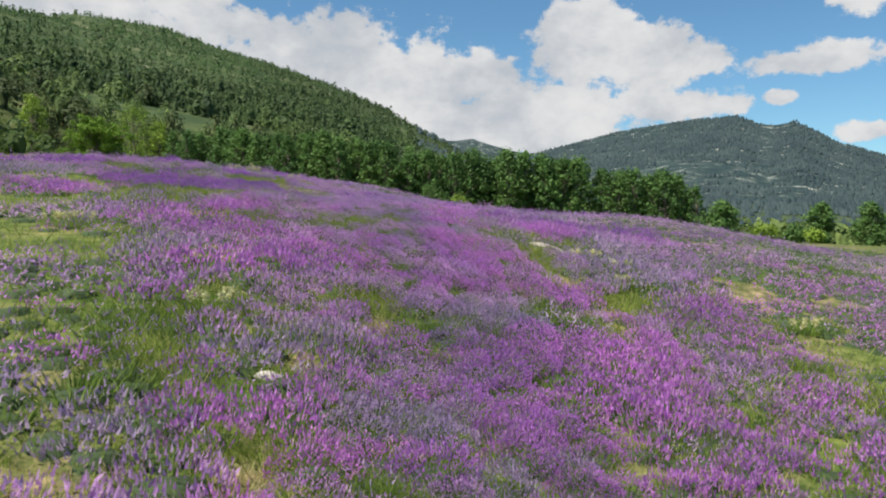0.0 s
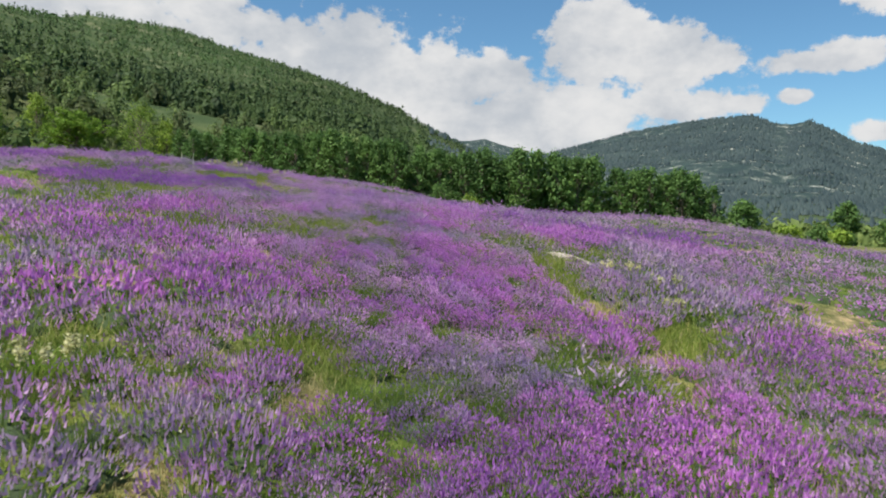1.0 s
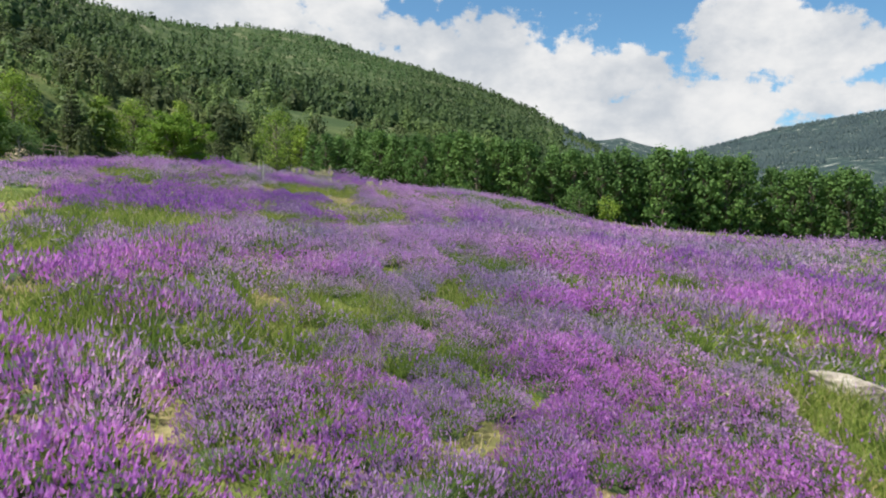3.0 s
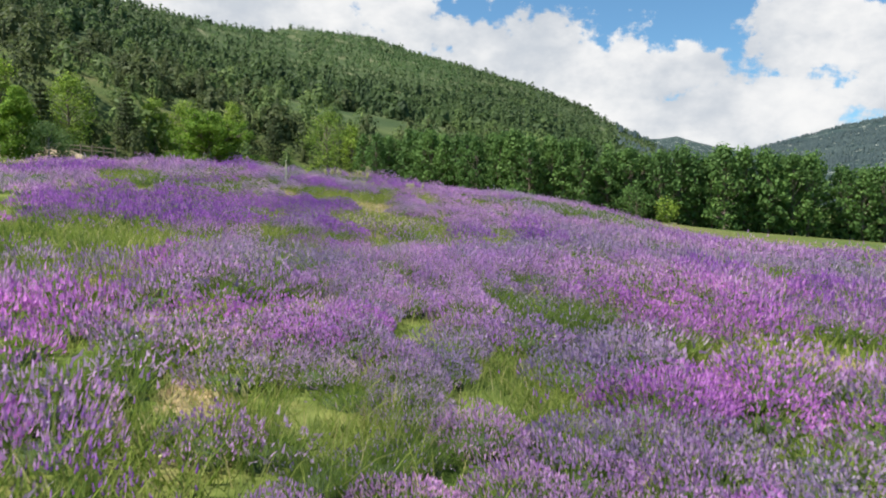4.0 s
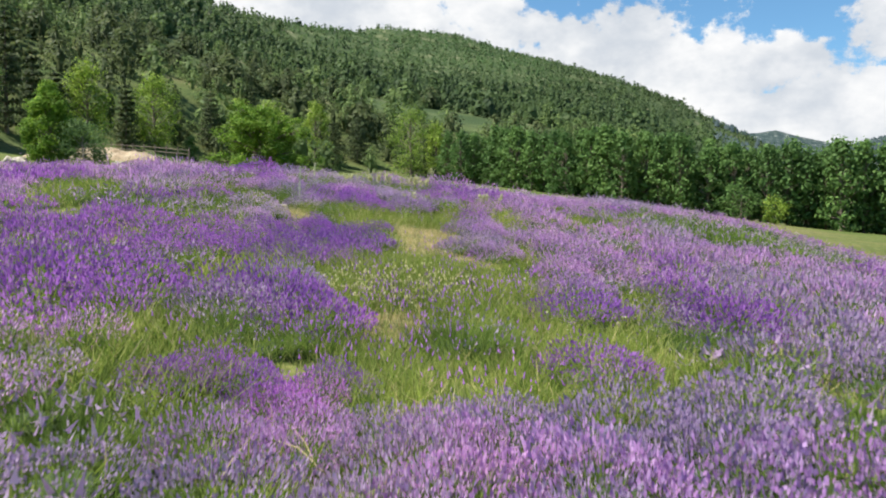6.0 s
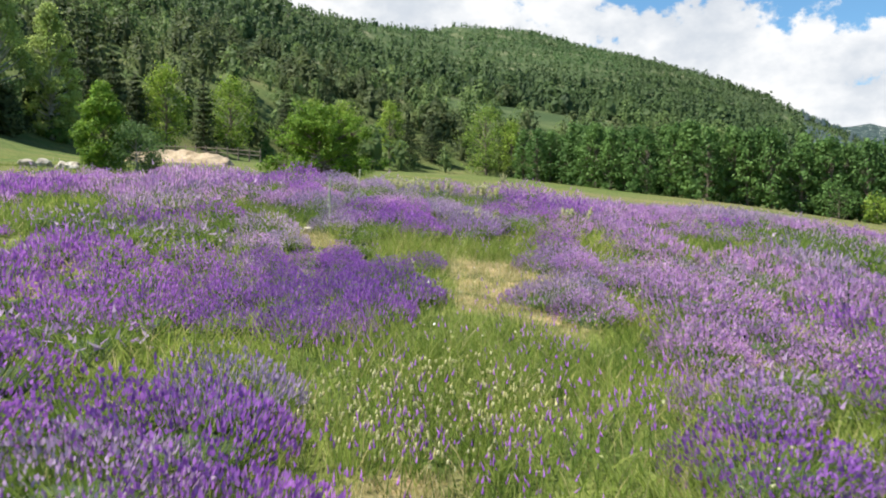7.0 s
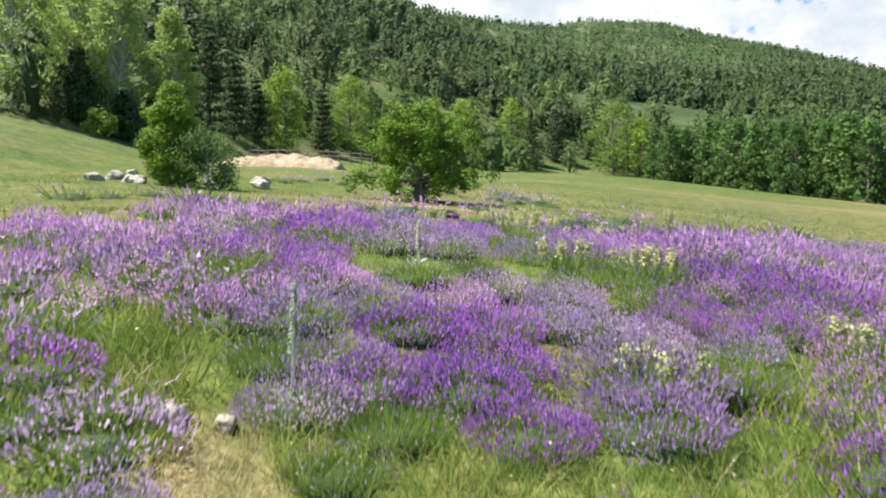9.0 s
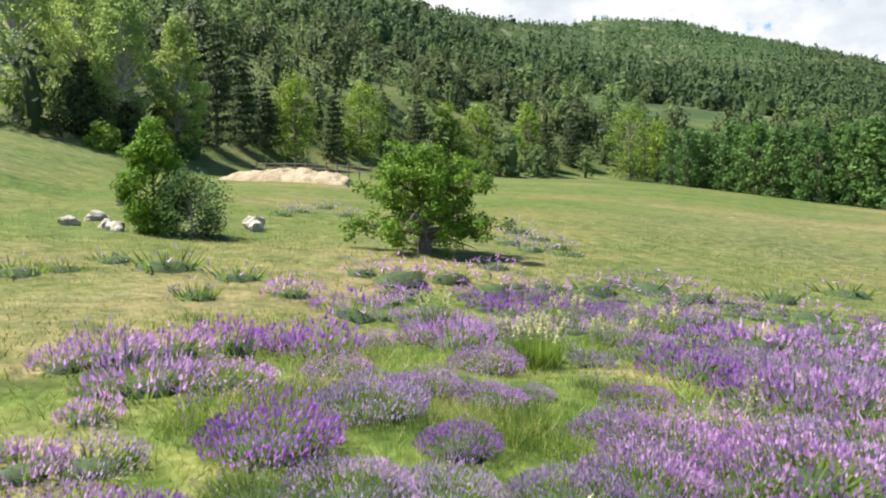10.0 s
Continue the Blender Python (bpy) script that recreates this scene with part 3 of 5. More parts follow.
# single trees at the foot of the hill and along the meadow
SINGLE = [("poplar", -101.4, 76.1, 23.4, 13.0), ("poplar", -103.5, 84.5, 21.5, 13.0), ("poplar", -97.0, 86.5, 20.0, 12.5), ("poplar", -97.0, 94.5, 18.3, 9.5), ("poplar", -106.0, 91.0, 21.0, 11.0),
          ("conifer", -97.7, 82.0, 9.4, 7.7), ("conifer", -91.3, 84.1, 6.6, 4.6), ("conifer", -102.3, 104.7, 18.6, 6.2), ("conifer", -104.6, 111.2, 14.0, 5.2),
          ("conifer", -105.9, 116.8, 10.9, 5.5), ("conifer", -98.8, 98.4, 15.8, 4.6), ("light", -104.3, 121.6, 14.0, 9.3), ("light", -107.0, 140.8, 13.5, 11.6),
          ("light", -107.5, 168.0, 12.2, 7.9), ("light", -102.5, 172.5, 14.1, 10.4), ("light", -99.4, 187.6, 16.0, 9.1), ("light", -83.2, 209.3, 17.9, 15.6),
          ("light", -80.6, 220.5, 14.5, 8.5), ("conifer", -98.0, 207.3, 12.7, 8.4), ("conifer", -99.5, 197.0, 11.5, 6.8), ("conifer", -108.2, 159.1, 12.9, 7.0),
          ("conifer", -105.2, 131.4, 12.4, 5.0), ("light", 47.1, 130.0, 6.4, 5.7), ("light", 64.7, 132.0, 7.1, 5.7), ("light", 71.9, 130.0, 7.3, 5.7), ("light", 78.9, 134.0, 7.0, 6.0)]
KINDS = {"poplar": ("poplar_tree", "tall light green poplar with pale bark on the hillside"), "light": ("deciduous_tree", "fresh light green broadleaf tree by the meadow"),
         "conifer": ("pine_tree", "dark green pine at the foot of the hill")}
for n, (kind, x, y, h, w) in enumerate(SINGLE):
    name, label = KINDS[kind]
    if kind == "conifer":
        ob = conifer(name, h, w * 1.25, PINE, BARK, 2600, 0.42, 200 + n)
    elif kind == "poplar":
        ob = broadleaf(name, h, w, AIRY, PALE_BARK, 13000, 0.30, 200 + n, 0.05, "tall", 72)
    else:
        ob = broadleaf(name, h, w, POPLAR if x > 0 else FRESH, BARK, 3200, 0.42, 200 + n, 0.05, "round", 30)
    stand(ob, x, y, 57 * n)
    tagged(ob, label, "tree")
for n, (x, y, h, w) in enumerate([(-94.5, 207.9, 3.2, 4.2), (-99.9, 178.8, 2.9, 5.0), (-101.1, 143.5, 4.2, 4.2), (53.3, 128.0, 2.9, 4.8), (58.6, 129.0, 2.9, 4.3), (60.5, 126.0, 2.4, 3.8),
                                  (-2.0, 178.0, 6.5, 9.0), (4.0, 181.0, 5.0, 6.0), (-96, 95, 3.2, 4.5), (-90, 80, 3, 4.5), (-99, 70, 4, 6), (-104, 66, 5, 6)]):
    ob = broadleaf("shrub", h, w, FRESH if n % 2 else POPLAR, BARK, 700, 0.4, 300 + n, 0.08, "round", 14)
    stand(ob, x, y, 40 * n)
    tagged(ob, "rounded green shrub at the edge of the meadow", "shrub")


def hill_woods(name, x, y, h, w, leaf, quads, seed, label, sides=5):
    """Many small trees as one object: rounded tapering bodies, with loose boughs about them where quads is not 0."""
    rng = np.random.default_rng(seed)
    n = len(x)
    base = np.stack([x, y, land(x, y) - 0.2], 1)
    up = unit(rng.normal(size=(n, 3)) * 0.05 + (0, 0, 1))
    profile = [(0.02, 0.5), (0.5, 1.0)] if quads > 40 else [(0.15, 1.0)] if quads == 5 else [(0.1, 0.9), (0.55, 0.9)] if sides > 3 else [(0.1, 1.0)]
    body = (*spikes(base, up, h * (0.9 if quads else 1), w * (0.12 if quads > 40 else 0.22 if quads else 0.55), rng, profile, sides), leaf)
    if not quads:
        return tagged(build(name, [body]), label, "forest", kind="stuff")
    s = rng.uniform(0.06, 1, (n, quads))
    s[:, 0] = 0.95
    a = rng.uniform(0, 2 * math.pi, (n, quads))
    bulge = 1 + 0.22 * np.sin(3 * a + 9 * s + rng.uniform(0, 6, (n, 1)))
    reach = (w[:, None] / 2) * (1 - s ** 2.2) ** 0.7 * (0.62 + 0.38 * np.minimum(1, s * 4)) * rng.uniform(0.5, 1.05, (n, quads)) * bulge
    p = np.stack([x[:, None] + reach * np.cos(a), y[:, None] + reach * np.sin(a), base[:, 2:] + s * h[:, None]], -1).reshape(-1, 3)
    face = np.stack([np.cos(a), np.sin(a), 0.35 + 0.9 * s], -1).reshape(-1, 3)
    size = np.repeat(w * (0.105 if quads > 40 else 0.25 if quads > 15 else 0.42), quads)
    return tagged(build(name, [body, (*leaves(p, size, rng, unit(face), 0.30), leaf)]), label, "forest", kind="stuff")


def scatter(count, az_range, r_range, seed):
    rng = np.random.default_rng(seed)
    az = np.radians(rng.uniform(*az_range, count))
    r = np.sqrt(rng.uniform(r_range[0] ** 2, r_range[1] ** 2, count))
    return -r * np.sin(az), r * np.cos(az), rng


def plant_hills():
    for name, count, r_range, quads, leaf, seed, pick in (
            ("pine_forest", 1500, (118, 330), 150, PINE, 1, 0), ("pine_forest", 1200, (118, 330), 140, PINE_FRESH, 2, 1), ("pine_forest", 3400, (330, 470), 22, PINE_SLOPE, 6, 0), ("pine_forest", 2900, (330, 470), 22, PINE_SLOPE_LIGHT, 7, 1),
            ("pine_forest", 19000, (470, 900), 5, PINE_SLOPE, 3, 0), ("pine_forest", 18000, (470, 900), 5, PINE_SLOPE_LIGHT, 4, 1), ("oak_forest", 17000, (500, 900), 5, HILL_OAK, 5, 2)):
        x, y, rng = scatter(count, (-7, 66), r_range, seed)
        az, r = bearing(x, y), np.hypot(x, y)
        keep = r > softly(HILL_FROM, az) + 6
        lump = smooth_noise(x, y, 45, 3)
        glade = smooth_noise(x, y, 32, 7)
        keep &= glade + 0.25 * rng.random(count) > 0.17 + 0.27 * (r < 330) + 0.24 * (r < 190)
        summit = step(480, 620, r) * step(10, 15, az) * step(37, 31, az)
        if pick == 2:
            keep &= summit > rng.random(count)
        else:
            keep &= rng.random(count) > 0.8 * summit
            keep &= (lump + 0.5 * (rng.random(count) - 0.5) > 0.5) == (pick == 1)
        x, y, r = x[keep], y[keep], r[keep]
        h = (2.6 + 6.0 * rng.random(len(x)) ** 1.6 + 4.5 * rng.random(len(x)) ** 6) * np.where(r > 470, 0.56, np.where(r > 330, 0.85, 1.05)) * (0.75 + 0.5 * smooth_noise(x, y, 26, 11)) * (0.7 if pick == 2 else 1)
        h = np.minimum(h, 10.5)
        label = "light green oak wood on the upper hill" if pick == 2 else "dark green pine forest on the hillside"
        hill_woods(name, x, y, h, h * rng.uniform(0.5, 0.95, len(x)) * np.where(r > 330, 1.35, 1.5), leaf, quads, seed + 60, label)
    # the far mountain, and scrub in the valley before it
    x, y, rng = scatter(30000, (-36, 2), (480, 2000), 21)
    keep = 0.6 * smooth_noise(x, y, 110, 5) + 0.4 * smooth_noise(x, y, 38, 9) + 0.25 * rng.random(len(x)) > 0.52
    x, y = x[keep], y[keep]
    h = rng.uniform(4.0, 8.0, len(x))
    hill_woods("mountain_forest", x, y, h, h * 0.8, FAR_WOOD_HAZED, 0, 77, "conifer forest on the far mountain, tinted blue with painted haze", 3)
    x, y, rng = scatter(1800, (-34, -6), (215, 520), 22)
    keep = smooth_noise(x, y, 40, 6) > 0.34
    x, y = x[keep], y[keep]
    h = rng.uniform(2.5, 7, len(x))
    hill_woods("valley_wood", x, y, h, h * 0.95, PINE_FRESH, 12, 78, "mixed green wood across the valley floor")


plant_hills()

# ---------------------------------------------------------------- the lavender field
# drifts of one kind: x, y, half width, half depth, the bearing of the depth; v violet, m mauve, l lilac, p faded, n green cushions, g grass, d dry grass; later ones lie over earlier ones
DRIFTS = []
DRIFTS += [(-3, 5.7, 0.47, 0.57, 28, "d"), (-2, 8.3, 0.35, 0.45, 14, "n"), (-1.5, 8.7, 0.23, 0.54, 10, "d"), (-3.5, 11, 0.67, 0.85, 18, "g"), (-3, 11.7, 0.35, 0.6, 15, "d"),
           (-3.3, 8.7, 0.41, 0.87, 21, "g"), (-1.7, 6.6, 0.31, 0.54, 15, "g"), (-1.7, 6.1, 0.29, 0.28, 16, "d"), (-4.4, 8.2, 0.51, 0.54, 28, "m"), (-2.6, 7.2, 0.46, 0.43, 20, "l"),
           (-3.2, 6.6, 0.66, 0.5, 26, "p"), (-0.4, 7.7, 0.8, 0.74, 3, "p"), (-0.6, 9.1, 0.81, 0.61, 4, "l"), (-1.7, 10, 0.82, 0.54, 9, "p"), (2.2, 11.3, 1.18, 0.99, -11, "m")]
DRIFTS += [(5.1, 13.5, 1.27, 1.36, -21, "m"), (2.2, 9.3, 1.14, 0.79, -13, "m"), (3.4, 8, 1.09, 1.24, -23, "m"), (2.6, 7.9, 0.31, 0.67, -18, "n"), (-0.7, 6.1, 0.42, 0.43, 6, "n"),
           (0.8, 6.4, 0.44, 0.48, -7, "p"), (7.2, 15, 0.73, 1.05, -26, "n"), (7, 13.1, 0.66, 1.1, -28, "g"), (6.1, 10.9, 0.37, 1.43, -29, "g"), (5, 10.3, 0.51, 0.59, -26, "m"),
           (-8, 14.6, 0.91, 3, 29, "g"), (-6.8, 15.1, 0.59, 1.5, 24, "g"), (-8.7, 21.5, 1.34, 2.74, 22, "g"), (-12.2, 23.5, 1.15, 2.62, 27, "m"), (-8.7, 17.3, 1.12, 1.32, 27, "l")]
DRIFTS += [(-9.5, 28.6, 2.43, 3, 18, "v"), (3.5, 14.8, 0.61, 1.31, -13, "g"), (-5.7, 10.7, 1.06, 0.98, 28, "l"), (-4.8, 11.9, 1.12, 1.1, 22, "l"), (-10.9, 20.7, 1.37, 3, 28, "g"),
           (-7.5, 21.3, 1.13, 2.52, 19, "g"), (-7, 13.7, 1.11, 1.54, 27, "g"), (-12, 23.1, 1.15, 1.78, 27, "m"), (-1.1, 12.1, 0.59, 0.86, 10, "g"), (-1, 11.1, 0.26, 0.36, 11, "d"),
           (-3.3, 11.5, 0.66, 0.76, 27, "g"), (-3, 10.8, 0.22, 0.37, 27, "d"), (-3, 11.8, 0.24, 0.4, 24, "n"), (-3.2, 10.9, 0.33, 0.51, 28, "g"), (-1.8, 9.3, 0.29, 0.41, 24, "d")]
DRIFTS += [(-2.2, 9.9, 0.23, 0.39, 25, "n"), (-2.4, 9.2, 0.39, 0.41, 29, "p"), (-1, 9.9, 0.57, 0.43, 14, "l"), (0.7, 12.1, 0.76, 0.62, -2, "p"), (0.7, 10.4, 0.33, 0.79, -3, "g"),
           (-0.1, 10.2, 0.18, 0.32, 4, "g"), (0.2, 13.7, 0.42, 0.35, 1, "n"), (1.1, 12.7, 0.25, 0.29, -5, "n"), (2.3, 14.6, 0.69, 1.16, -11, "m"), (3.5, 14.9, 0.65, 1.27, -16, "g"),
           (2.9, 13.6, 0.22, 0.73, -15, "d"), (2.7, 12.4, 0.19, 0.69, -16, "g"), (4.4, 13.2, 0.29, 0.56, -24, "g"), (2.9, 11.2, 0.99, 0.8, -20, "m"), (3.9, 13.4, 0.87, 0.8, -21, "l")]
DRIFTS += [(5.5, 15.1, 0.88, 1.04, -25, "m"), (-4.4, 12.9, 0.44, 0.47, 29, "g"), (-3.6, 13.6, 1.48, 1.02, 23, "m"), (-0.5, 14.9, 1.93, 1.38, 4, "m"), (4.3, 16.1, 0.28, 0.43, -18, "n"),
           (-0.1, 10.6, 0.58, 0.36, 4, "l"), (-1.7, 16.2, 2.31, 1.42, 18, "l"), (-2.4, 14.7, 1.04, 1.02, 30, "m"), (-0.5, 14.7, 1.1, 0.47, 10, "l"), (-1.3, 14.2, 0.53, 0.25, 20, "m"),
           (0.4, 16.1, 0.65, 0.7, -1, "m"), (0.1, 18, 1.06, 0.81, 2, "m"), (0.4, 14.8, 0.41, 0.28, -1, "l"), (-3.3, 15.8, 0.14, 0.2, 31, "n"), (-2.8, 14.5, 0.21, 0.2, 35, "n")]
DRIFTS += [(-0.7, 15, 0.07, 0.2, 11, "n"), (-0.5, 16.1, 0.13, 0.22, 8, "n"), (-2.2, 14.4, 0.1, 0.19, 29, "n"), (-1.2, 14.8, 0.17, 0.2, 18, "p"), (2.1, 17.4, 0.42, 1.14, -13, "g"),
           (2.2, 16.4, 0.3, 0.76, -16, "g"), (2.5, 15.9, 0.29, 0.47, -19, "d"), (1.1, 15.1, 0.14, 0.21, -9, "d"), (1, 16.4, 0.24, 0.17, -6, "n"), (1.5, 15.6, 0.48, 0.48, -11, "l"),
           (2.2, 18.6, 0.46, 0.84, -12, "g"), (2.7, 16.6, 0.32, 0.27, -19, "p"), (-2.2, 19, 0.48, 0.47, 16, "n"), (0.8, 23.2, 0.73, 1.06, -2, "g"), (-5.3, 19.6, 0.89, 0.91, 30, "m")]
DRIFTS += [(-4.6, 18.6, 0.58, 0.29, 30, "n"), (3.1, 23.3, 1.07, 2.48, -11, "m"), (2.7, 25.9, 0.7, 1.73, -8, "l"), (0.1, 24.3, 1.53, 1.67, 1, "l"), (-2.6, 21.6, 1.73, 1.25, 14, "l"),
           (-8.3, 23.7, 2.26, 3, 32, "g"), (-11.9, 26.6, 1.06, 2.15, 36, "g"), (-5.8, 30.6, 0.79, 2.32, 17, "g"), (-9.7, 28.8, 2.4, 2.57, 28, "v"), (-3.3, 19.6, 0.35, 0.61, 31, "g"),
           (-4.1, 19.1, 0.47, 0.6, 41, "n"), (-3.5, 18.3, 0.23, 0.32, 43, "l"), (-3.1, 18.4, 0.19, 0.43, 38, "g"), (-2.3, 19, 0.35, 0.25, 24, "n"), (-2.1, 19.1, 0.39, 0.34, 21, "g")]
DRIFTS += [(-2.7, 18.9, 0.2, 0.31, 29, "g"), (-0.3, 21, 0.26, 0.43, -2, "n"), (0.3, 22.5, 0.39, 0.83, -6, "g"), (0.9, 22.8, 0.75, 1.11, -10, "g"), (1.1, 22.4, 0.34, 0.63, -13, "d"),
           (-0.1, 19.9, 0.22, 0.29, -5, "n"), (0.4, 19.5, 0.17, 0.2, -12, "n"), (0.4, 20.3, 0.67, 0.44, -10, "m"), (-0.4, 20.2, 0.3, 0.33, -2, "m"), (-1.6, 18.3, 1.03, 0.26, 18, "l"),
           (-0.5, 19.1, 0.43, 0.42, -1, "l"), (-2.3, 20.4, 0.62, 0.42, 18, "l"), (-3.2, 20.4, 0.65, 0.39, 27, "m"), (-1.7, 20.6, 0.25, 0.46, 12, "g"), (-1.1, 20, 0.22, 0.55, 7, "g")]
DRIFTS += [(1.3, 27.9, 0.38, 1.61, -8, "g"), (-0.2, 23.4, 0.91, 0.6, -2, "m"), (-7.3, 23, 1.25, 2.68, 40, "g"), (-9.4, 29.3, 2.73, 2.93, 32, "v"), (-6.1, 29.6, 0.66, 1.56, 21, "g"),
           (-4.3, 22.4, 0.36, 0.65, 27, "n"), (-2.3, 41.1, 2.29, 3, 4, "n"), (-5.7, 22.5, 0.2, 0.67, 35, "m"), (-7.7, 24.2, 1.33, 2.32, 42, "g"), (-5.4, 21.2, 0.4, 1.03, 45, "g"),
           (-5.7, 21.4, 0.12, 0.71, 45, "d"), (-3.5, 20.5, 0.77, 0.57, 35, "l"), (-4, 20.7, 0.44, 0.33, 38, "m"), (-3.3, 19.2, 0.18, 0.28, 44, "n"), (-3.2, 19.2, 0.25, 0.3, 42, "d")]
DRIFTS += [(-2.9, 19.5, 0.18, 0.26, 35, "g"), (-2.4, 19.3, 0.23, 0.2, 29, "n"), (-2.4, 20, 0.08, 0.37, 24, "g"), (-3.2, 21.3, 0.21, 0.49, 26, "g"), (-3, 22.3, 0.2, 0.58, 21, "g"),
           (-2, 22.3, 0.23, 0.43, 11, "n"), (-1.7, 21.6, 0.22, 0.18, 9, "l"), (-2.2, 20.6, 0.48, 0.6, 19, "l"), (-1.2, 22, 0.31, 0.58, 3, "n"), (-0.3, 21.6, 0.22, 0.27, -7, "n"),
           (-0, 21.6, 0.33, 0.74, -10, "g"), (0, 21, 0.2, 0.53, -12, "d"), (-0.5, 20.3, 0.41, 0.28, -6, "m"), (-0.5, 22.6, 0.61, 0.5, -4, "m"), (-1.4, 20.3, 0.3, 0.51, 7, "g")]
DRIFTS += [(-1.7, 19.9, 0.23, 0.27, 13, "p"), (-3.2, 23.4, 0.15, 0.34, 18, "n"), (-5.3, 22.6, 0.38, 0.64, 36, "l"), (-4.5, 22.9, 0.31, 0.51, 30, "n"), (-2.8, 23, 0.44, 0.38, 16, "l"),
           (-1.8, 23.9, 0.58, 0.61, 7, "l"), (-0.6, 24.3, 0.73, 0.59, -3, "l"), (0.2, 23.9, 0.53, 0.51, -9, "m"), (-9.5, 29, 0.84, 1.72, 50, "v"), (-8.1, 27.5, 0.58, 1.28, 51, "v"),
           (-8.7, 29.9, 0.97, 1.38, 42, "v"), (-7.6, 30.8, 0.85, 1.32, 33, "v"), (-6.4, 27.7, 0.55, 0.34, 39, "v"), (-5.7, 27.7, 0.2, 0.28, 34, "v"), (-5.9, 27, 0.73, 0.87, 40, "g")]
DRIFTS += [(-6.2, 26.3, 0.51, 0.97, 49, "g"), (-5.5, 25.5, 0.16, 0.29, 50, "v"), (-4.8, 25.6, 0.43, 0.24, 40, "v"), (-5.3, 28.3, 0.63, 1.29, 27, "g"), (-4.9, 26.9, 0.58, 0.87, 29, "g"),
           (-4.2, 25.7, 0.41, 0.52, 29, "g"), (-3.5, 26.1, 0.35, 0.54, 14, "g"), (-2.8, 26.5, 0.38, 0.55, 1, "g"), (-4.5, 25.3, 0.37, 0.21, 40, "m"), (-4.6, 27.7, 0.25, 0.26, 22, "l"),
           (-4, 26.6, 0.17, 0.58, 20, "g"), (-3.9, 26.2, 0.1, 0.15, 21, "l"), (-3.7, 26.9, 0.26, 0.77, 14, "g"), (-6, 30.6, 0.54, 1.22, 23, "g"), (-6, 32.4, 0.64, 1.43, 20, "d")]
DRIFTS += [(-4.6, 29.7, 0.43, 0.7, 16, "l"), (-5.1, 32.4, 0.83, 0.67, 14, "l"), (-4, 31.9, 0.77, 0.74, 8, "l"), (-3.6, 30.6, 0.27, 0.59, 7, "n"), (-3.8, 29.2, 0.31, 0.46, 10, "l"),
           (-2.9, 30.1, 0.55, 0.58, 1, "v"), (-2.3, 29.5, 0.51, 0.77, -4, "v"), (-3.2, 28.5, 0.28, 0.88, 5, "g"), (-3.2, 27.1, 0.14, 0.35, 7, "v"), (-3.6, 27.9, 0.22, 0.73, 10, "g"),
           (-2.9, 27.4, 0.32, 0.63, 1, "g"), (-2.6, 27.2, 0.28, 0.59, -3, "g"), (-2.5, 31.1, 0.58, 0.56, -2, "l"), (-3.2, 32.9, 0.64, 0.74, 3, "l"), (-4.3, 34.9, 0.43, 0.84, 8, "n")]
DRIFTS += [(-11.4, 32, 0.98, 1.23, 45, "n"), (-10, 31.6, 0.4, 0.71, 41, "n"), (-13.2, 32, 0.89, 1.92, 50, "g"), (-17.5, 35.1, 1.26, 1.56, 51, "l"), (-10.1, 31.7, 0.42, 0.78, 44, "n"),
           (-11.7, 31.8, 0.87, 0.73, 50, "n"), (-11.3, 34.6, 0.55, 0.88, 39, "l"), (-9.5, 34.1, 0.88, 0.84, 33, "v"), (-7.3, 33.1, 0.6, 0.67, 25, "n"), (-4.4, 34.3, 0.42, 0.88, 6, "n"),
           (-3.6, 30.5, 0.25, 0.56, 2, "n"), (-3.6, 28.9, 0.21, 0.2, 3, "v"), (-3.8, 28.5, 0.34, 0.46, 6, "g"), (-10, 33, 0.53, 0.56, 39, "p"), (-8.5, 33.6, 0.44, 0.4, 30, "p")]
DRIFTS += [(-6.6, 36.7, 0.96, 1.05, 15, "l"), (-3.6, 33.1, 0.66, 0.75, 1, "v"), (-3.2, 31.1, 0.23, 0.46, -2, "v"), (-6.4, 35.4, 0.4, 1.03, 16, "g"), (-6.9, 32.4, 0.73, 1.84, 25, "g"),
           (-6.6, 32.9, 0.38, 1.31, 22, "d"), (-5.5, 29.3, 0.65, 1.5, 26, "g"), (-7.1, 28.5, 0.89, 0.73, 45, "g"), (-4.7, 30, 0.42, 1.27, 14, "g"), (-5.1, 27.7, 0.31, 0.46, 30, "d"),
           (-4.1, 28.4, 0.48, 0.56, 10, "g"), (-4.3, 27.8, 0.49, 0.46, 17, "g"), (-5.9, 27.8, 0.24, 0.71, 41, "g"), (-5.9, 26.7, 0.14, 0.12, 55, "n"), (-6.6, 27.5, 0.59, 0.26, 51, "v")]
DRIFTS += [(-6.3, 27, 0.19, 0.23, 54, "p"), (-5.5, 27, 0.09, 0.08, 44, "v"), (-5.1, 31.9, 0.32, 0.98, 14, "g"), (-3.3, 30, 0.24, 0.71, -1, "g"), (-10.1, 31.8, 0.41, 0.73, 61, "n"),
           (-11.4, 32.7, 0.64, 0.53, 60, "v"), (-10.9, 33.8, 0.31, 1.31, 50, "g"), (-9.2, 33.2, 0.18, 0.6, 43, "g"), (-9.2, 32, 0.47, 0.32, 54, "p"), (-8.5, 31.8, 0.42, 0.36, 50, "v"),
           (-8, 31.2, 0.54, 0.46, 53, "v"), (-7.9, 31.8, 0.28, 0.26, 43, "v"), (-8.8, 31, 0.22, 0.26, 62, "p"), (-8.4, 30.8, 0.15, 0.17, 63, "n"), (-8.7, 33, 0.25, 0.39, 40, "n")]
